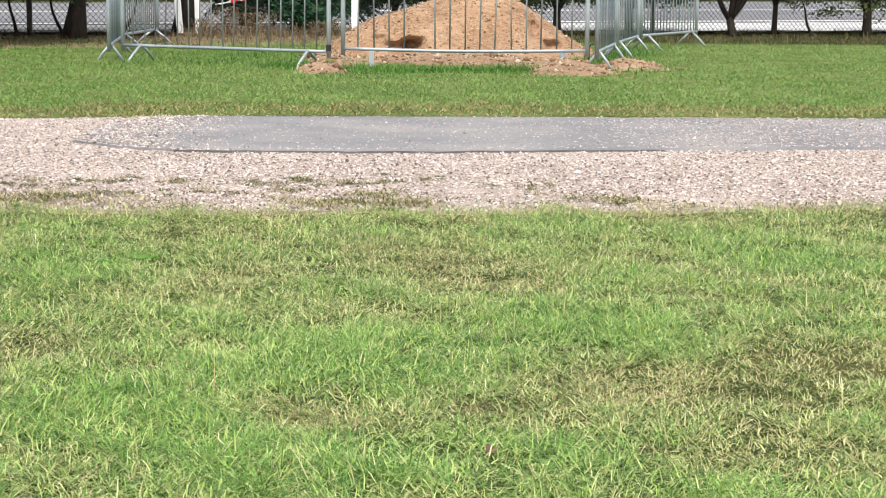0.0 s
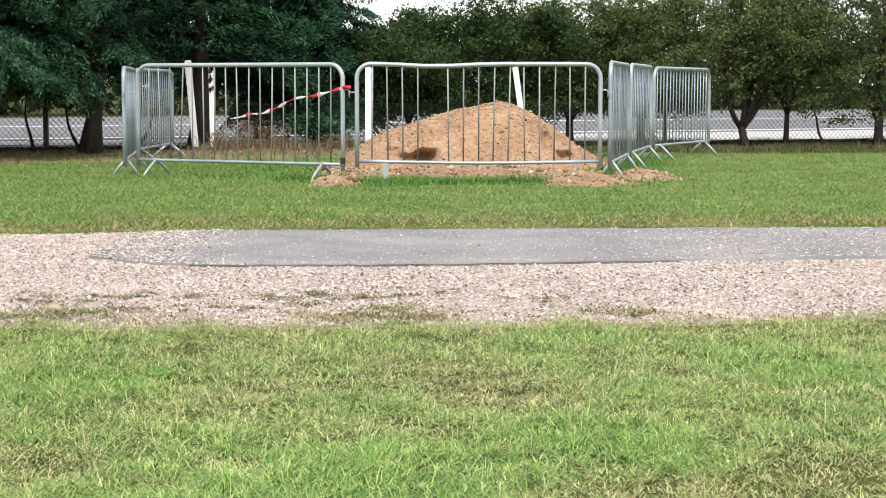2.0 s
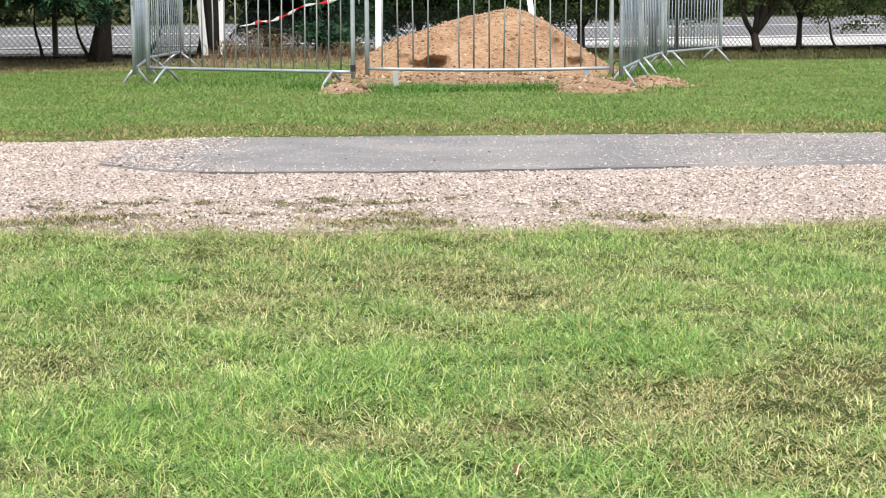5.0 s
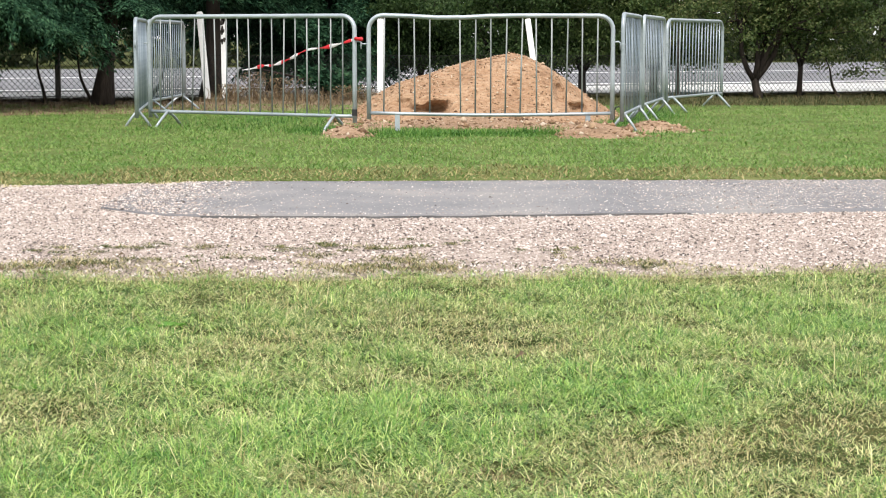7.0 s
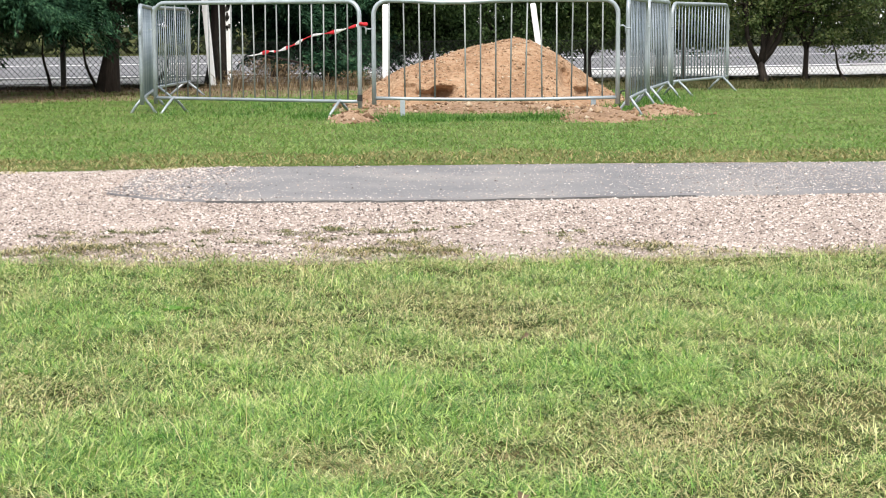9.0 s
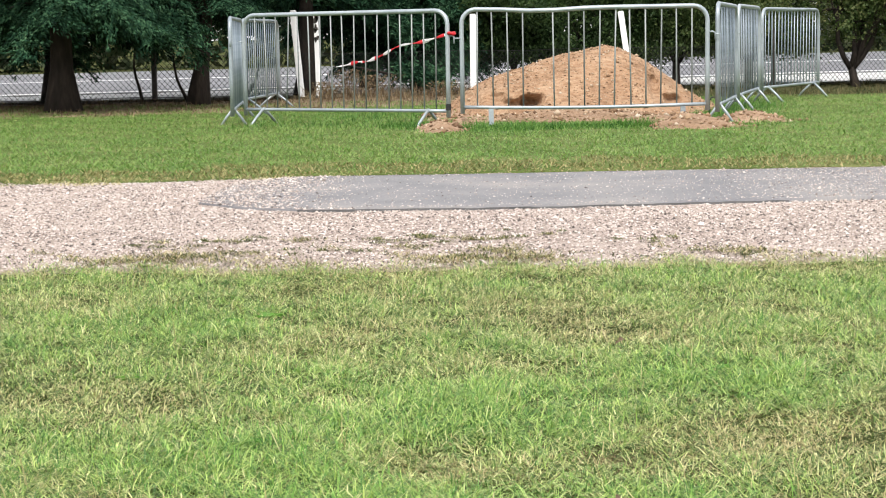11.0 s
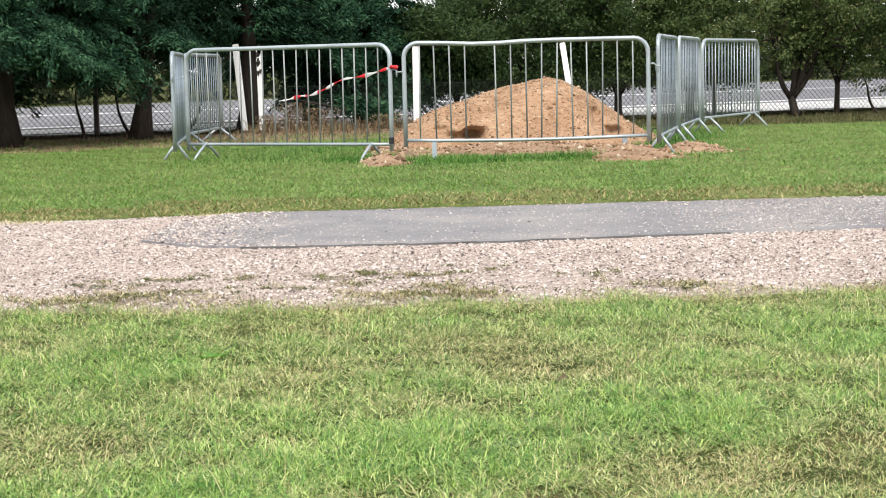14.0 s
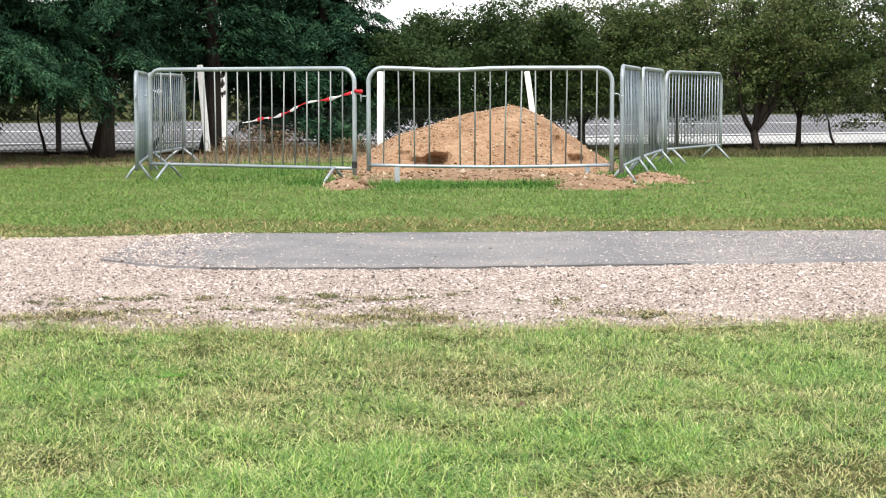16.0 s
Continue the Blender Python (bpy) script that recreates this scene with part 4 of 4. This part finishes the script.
def hawthorn(x, y, height, spread, girth, stems, bottom, label, seed, density=1.0, lean=0.0, fork=0.4, group="hedge trees by the fence"):
    r = np.random.default_rng(seed)
    tree = thing("hawthorn_tree", pose(x, y, 0), label, "tree", group)
    base = [(-lean * 0.5, 0, -0.05), (-lean * 0.2, 0, fork * 0.5), (0, 0, fork)]
    part_mesh("trunk", tube("trunk", base, [girth * 1.35, girth, girth * 0.95], M_BARK, 10), tree, "dark gnarled trunk")
    tips, wood_v, wood_f = [], [], []

    def grow(p, d, ln, rad, level):
        pts = [p]
        for k in range(4):
            d = (d + Vector(r.normal(0, 0.16, 3)) + Vector((0, 0, 0.05))).normalized()
            pts.append(pts[-1] + d * ln / 4)
        if level == 0:
            part_mesh("limb", tube("limb", pts, [rad * (1 - 0.1 * k) for k in range(5)], M_BARK, 7), tree)
        tv, tf = tube_arrays(pts, [rad * (1 - 0.13 * k) for k in range(5)], 4) if level else ([], [])
        o = len(wood_v)
        wood_v.extend(tuple(v) for v in tv)
        wood_f.extend(tuple(o + i for i in q) for q in tf if len(set(q)) == 4)
        if level > 0:
            tips.extend(pts[2:])
        if level < 3:
            for k in range(3 if level else 4):
                nd = (d + Vector(r.normal(0, 0.62, 3)) * Vector((1, 1, 0.7))).normalized()
                grow(pts[-1 - (k % 2)], nd, ln * r.uniform(0.6, 0.85), rad * 0.5, level + 1)

    for k in range(stems):
        w = 2 * math.pi * k / stems + r.uniform(0, 1)
        out = spread / height * 1.1
        grow(Vector((0, 0, fork - 0.04)), Vector((math.cos(w) * out, math.sin(w) * out * 0.8, 1)).normalized(), height * 0.38, girth * (0.75 if k else 0.85), 0)
    part_mesh("twig", mesh_from("twig", wood_v, wood_f, [M_BARK]), tree, "thin dark twigs", "stuff")
    t = np.array([tuple(p) for p in tips])
    # leaf clumps round the twigs, and some to fill the crown
    n_fill = int(300 * density)
    u = unit(r.normal(0, 1, (n_fill, 3))) * r.random((n_fill, 1)) ** 0.4
    fill = u * np.array([spread, spread * 0.75, (height - bottom) / 2]) + np.array([0, 0, (height + bottom) / 2])
    skirt = np.stack([r.uniform(-1, 1, n_fill // 2) * spread * 1.05, r.uniform(-0.6, 0.6, n_fill // 2) * spread, bottom + r.beta(1.2, 2.2, n_fill // 2) * (height - bottom) * 0.75], -1)
    t = np.concatenate([t[r.random(len(t)) < 0.9], fill, skirt])
    t = t[r.random(len(t)) > 0.55 * np.clip(t[:, 2] / height, 0, 1) ** 2.5]
    t = t[(t[:, 2] > bottom + r.normal(0, 0.1, len(t))) & (t[:, 2] < height)]
    hole = wave(t[:, 0] * 1.6 + t[:, 1], t[:, 2] * 2.2, 1.5, seed) + 0.6 * wave(t[:, 0], t[:, 2] * 1.6, 4.2, seed + 2.0)
    t = t[hole < 0.75 - 0.52 * np.clip((t[:, 2] - 1.5) / 0.9, 0, 1)]
    m = int(58 * density + 6)
    pull = r.uniform(0.45, 1.25, (len(t), 1, 1))
    c = (t[:, None] + r.normal(0, 1, (len(t), m, 3)) * pull * np.array([0.125, 0.125, 0.06])).reshape(-1, 3)
    a = unit(r.normal(0, 1, (len(c), 3)) + np.array([0, 0, -0.3]))
    s = unit(np.cross(a, r.normal(0, 1, (len(c), 3))))
    part_mesh("crown", leaf_mesh("crown", c, a, s, r.uniform(0.032, 0.062, len(c)), r.uniform(0.028, 0.046, len(c)), M_LEAF, True), tree, "small olive green leaves with gaps")


conifer(-5.75, 21.1, 6.2, 1.75, 0.145, -0.01, 0.72, "tall conifer with a thick dark trunk and low skirts", 11, 1.15, None, 0.8)
conifer(-4.42, 22.7, 6.0, 1.6, 0.1, 0.09, 0.75, "conifer with a leaning dark trunk by the fence", 12, 1.1, 0.75, 0.8)
conifer(-3.4, 25.75, 5.6, 1.7, 0.13, 0.0, 0.95, "conifer behind the white posts", 13, 1.1, None, 1.0, -0.35)
conifer(-1.85, 27.3, 5.2, 1.2, 0.1, 0.0, 0.15, "conifer with branches hanging almost to the ground", 14, 1.3)
conifer(-2.75, 28.9, 5.4, 1.5, 0.1, 0.0, 0.7, "conifer filling the gap behind the others", 17, 0.9)
conifer(-5.0, 25.9, 5.8, 1.6, 0.06, 0.0, 1.0, "conifer standing behind the front row", 18, 0.65)
conifer(-7.6, 22.2, 6.4, 1.9, 0.15, 0.0, 0.6, "tall dark conifer in the row by the fence", 15, 0.85)
conifer(-6.9, 24.6, 6.2, 1.8, 0.1, 0.0, 0.9, "conifer closing the gap in the row", 19, 0.8)
conifer(-9.9, 23.0, 6.4, 1.9, 0.15, 0.0, 0.5, "dark conifer at the end of the row", 16, 0.3)
hawthorn(-0.35, 27.2, 1.85, 0.8, 0.05, 3, 0.45, "slender hawthorn behind the soil heap", 21)
hawthorn(0.95, 27.6, 2.3, 1.05, 0.06, 3, 0.38, "hawthorn with dense leaves behind the soil heap", 22, 0.92)
hawthorn(2.2, 27.8, 2.4, 1.15, 0.06, 3, 0.4, "hawthorn with dense leaves by the fence", 23, 0.92)
hawthorn(3.4, 28.3, 2.45, 1.1, 0.06, 3, 0.42, "hawthorn overhanging the fence", 24, 0.85)
hawthorn(4.74, 26.7, 2.6, 1.25, 0.06, 5, 0.66, "hawthorn with a forked dark trunk", 25, 0.62, -0.16, 0.3)
hawthorn(5.5, 27.0, 2.5, 0.9, 0.04, 4, 0.62, "young thin-stemmed hawthorn beside the wire fence", 26, 0.5, 0.03, 0.5)
hawthorn(7.0, 27.3, 2.7, 1.2, 0.07, 3, 0.28, "hawthorn with dark leaves hanging low", 27, 0.62)
hawthorn(8.6, 28.4, 3.0, 1.3, 0.07, 3, 0.4, "hawthorn in the row by the fence", 28, 0.6)
hawthorn(10.4, 29.0, 3.0, 1.3, 0.07, 3, 0.4, "hawthorn ending the row by the fence", 29, 0.8)


def sapling(x, y, top, lean, seed):
    r = np.random.default_rng(seed)
    pts = [(lean * s * top + 0.03 * math.sin(6 * s + seed), 0, s * top) for s in np.linspace(-0.05, 1, 7)]
    me = tube("sapling", pts, [0.026, 0.024, 0.021, 0.018, 0.014, 0.01, 0.006], M_BARK, 6)
    ob = new("sapling", me)
    ob.matrix_basis = pose(x, y, 0)
    tagged(ob, "bare dark sapling stem under the conifers", "sapling", "bare saplings")


for sx, sy, st, sl, sd in ((-5.35, 23.4, 0.8, -0.08, 1), (-4.75, 23.6, 0.75, -0.3, 2), (6.1, 27.0, 0.6, -0.4, 3), (1.62, 24.2, 0.5, -0.45, 4), (-3.9, 23.0, 0.6, 0.5, 5)):
    sapling(sx, sy, st, sl, sd)


def fallen_branch():
    """A dead conifer branch lying on the fence, with dark sprays at its end."""
    r = np.random.default_rng(77)
    branch = thing("fallen_branch", pose(0, 0, 0), "dark fallen conifer branch lying against the fence", "branch")
    part_mesh("stem", tube("stem", [(-2.85, 25.2, 0.49), (-2.5, 25.22, 0.42), (-2.1, 25.22, 0.33), (-1.75, 25.25, 0.27), (-1.35, 25.25, 0.2), (-1.2, 25.2, 0.02)], [0.008, 0.013, 0.017, 0.02, 0.023, 0.024], M_BARK, 6), branch)
    for k in range(5):
        x = -2.2 + 0.2 * k
        part_mesh("side_twig", tube("side_twig", [(x, 25.22, 0.36 - 0.07 * k * 0.6), (x + 0.12, 25.16, 0.3 - 0.05 * k), (x + 0.3, 25.1, 0.16 - 0.02 * k)], [0.008, 0.006, 0.003], M_BARK, 5), branch)
    n = 1500
    s = r.random(n)
    c = np.stack([-2.0 + 0.75 * s + r.normal(0, 0.06, n), 25.2 + r.normal(0, 0.08, n), 0.38 - 0.2 * s + r.normal(0, 0.075, n)], -1)
    c = c[c[:, 2] > 0.03]
    a = unit(r.normal(0, 1, (len(c), 3)) * np.array([1, 0.6, 0.5]) + np.array([0.6, 0, -0.5]))
    w = unit(np.cross(a, r.normal(0, 1, (len(c), 3))))
    part_mesh("sprays", leaf_mesh("sprays", c, a, w, r.uniform(0.05, 0.11, len(c)), r.uniform(0.015, 0.03, len(c)), M_CONIFER), branch, "dark drooping needle sprays", "stuff")


fallen_branch()


def dead_weed(x, y, wide, high, count, seed):
    """A dry brown weed: thin forking stems with shrivelled seed heads."""
    r = np.random.default_rng(seed)
    weed = thing("dead_weed", pose(x, y, 0), "dry brown dead weed stalks inside the barriers", "weed", "dead weeds inside the barriers")
    for k in range(count):
        bx, top, out = r.normal(0, wide * 0.35), high * r.uniform(0.55, 1.05), r.normal(0, 0.18)
        pts = [(bx, 0, -0.02), (bx + out * 0.2, r.normal(0, 0.03), top * 0.4), (bx + out * 0.6, r.normal(0, 0.05), top * 0.75), (bx + out, r.normal(0, 0.06), top)]
        part_mesh("stem", tube("stem", pts, [0.006, 0.005, 0.0035, 0.002], M_THATCH, 4), weed)
    n = 420
    c = np.stack([r.normal(0, wide * 0.45, n), r.normal(0, 0.08, n), high * r.uniform(0.3, 1.0, n)], -1)
    a = unit(r.normal(0, 1, (n, 3)))
    w = unit(np.cross(a, r.normal(0, 1, (n, 3))))
    part_mesh("chaff", leaf_mesh("chaff", c, a, w, r.uniform(0.015, 0.04, n), r.uniform(0.01, 0.02, n), M_THATCH), weed, "shrivelled seed heads", "stuff")


for dx, dy, dw, dh, dn, ds in ((-2.62, 24.6, 0.3, 0.42, 14, 1), (-2.25, 24.4, 0.22, 0.34, 10, 2), (-2.95, 24.2, 0.2, 0.26, 8, 3), (-1.3, 24.6, 0.3, 0.24, 8, 4)):
    dead_weed(dx, dy, dw, dh, dn, ds)

rod = [(1.72, 17.6, -0.02), (1.72, 17.6, 0.17), (1.735, 17.6, 0.205), (1.765, 17.6, 0.215), (1.79, 17.6, 0.2), (1.8, 17.6, 0.12)]
tagged(new("bent_rod", tube("bent_rod", rod, 0.008, M_BLACK, 6)), "dark bent steel rod stuck in the grass", "rod")


# ---- small things on the lawn ----
def broad_weed(x, y, size, seed):
    """A rosette of lobed leaves flat on the turf."""
    r = np.random.default_rng(seed)
    weed = thing("dandelion", pose(x, y, 0.012), "bright green dandelion rosette in the lawn", "weed", "lawn weeds")
    for k in range(9):
        w = k * 2.4 + r.uniform(-0.3, 0.3)
        ln = size * r.uniform(0.7, 1.1)
        bm = bmesh.new()
        rows = []
        for i in range(6):
            s = i / 5
            half = ln * 0.16 * math.sin(math.pi * min(1, 0.12 + s * 0.85)) * (1.25 if i % 2 else 0.8)
            zz = ln * (0.5 * s - 0.35 * s * s)
            rows.append([bm.verts.new((ln * s, -half, zz)), bm.verts.new((ln * s, 0, zz - 0.004)), bm.verts.new((ln * s, half, zz))])
        for p, q in zip(rows, rows[1:]):
            bm.faces.new((p[0], q[0], q[1], p[1]))
            bm.faces.new((p[1], q[1], q[2], p[2]))
        part("leaf", bm, M_WEEDLEAF, weed).matrix_basis = pose(0, 0, 0, 0, 0, math.degrees(w))


for wx, wy, ws, wseed in ((-0.84, 5.27, 0.05, 1), (-0.93, 5.2, 0.032, 2), (-0.62, 3.6, 0.035, 3), (0.45, 4.4, 0.03, 4), (-1.05, 4.3, 0.03, 5)):
    broad_weed(wx, wy, ws, wseed)


def dead_leaf(x, y, turn):
    bm = bmesh.new()
    rows = []
    for i in range(7):
        s = i / 6
        half = 0.018 * math.sin(math.pi * (0.05 + 0.92 * s))
        curl = 0.02 * math.sin(2.6 * s)
        rows.append([bm.verts.new((0.055 * s, -half, curl + 0.35 * half)), bm.verts.new((0.055 * s, 0, curl)), bm.verts.new((0.055 * s, half, curl + 0.5 * half))])
    for p, q in zip(rows, rows[1:]):
        bm.faces.new((p[0], q[0], q[1], p[1]))
        bm.faces.new((p[1], q[1], q[2], p[2]))
    me = bpy.data.meshes.new("dead_leaf")
    bm.to_mesh(me)
    bm.free()
    me.materials.append(M_LITTER)
    ob = new("dead_leaf", me)
    ob.matrix_basis = pose(x, y, 0.02, 10, 0, turn) @ Matrix.Scale(0.6, 4)
    tagged(ob, "curled brown dead leaf lying on the lawn", "leaf", "dead leaves")


for lx, ly, lt in ((0.13, 3.05, 70), (0.2, 4.7, 20), (-0.5, 14.2, 50), (-1.3, 6.9, 10)):
    dead_leaf(lx, ly, lt)


# ---- far side of the road ----
def far_hedge():
    r = np.random.default_rng(5)
    n = 26000
    x = r.uniform(-45, 60, n)
    y = 60 + 0.75 * x + r.normal(0, 1.2, n) + 4
    top = 2.7 + 0.7 * wave(x, x, 0.35, 1.0) + 0.4 * wave(x, x, 1.3, 2.0)
    z = top * r.random(n) ** 0.8
    c = np.stack([x, y, z], -1)
    a = unit(r.normal(0, 1, (n, 3)))
    s = unit(np.cross(a, r.normal(0, 1, (n, 3))))
    ob = new("far_hedge", leaf_mesh("far_hedge", c, a, s, r.uniform(0.3, 0.6, n), r.uniform(0.18, 0.34, n), M_FAR))
    tagged(ob, "low uneven olive hedge across the road", "hedge", kind="stuff")


far_hedge()
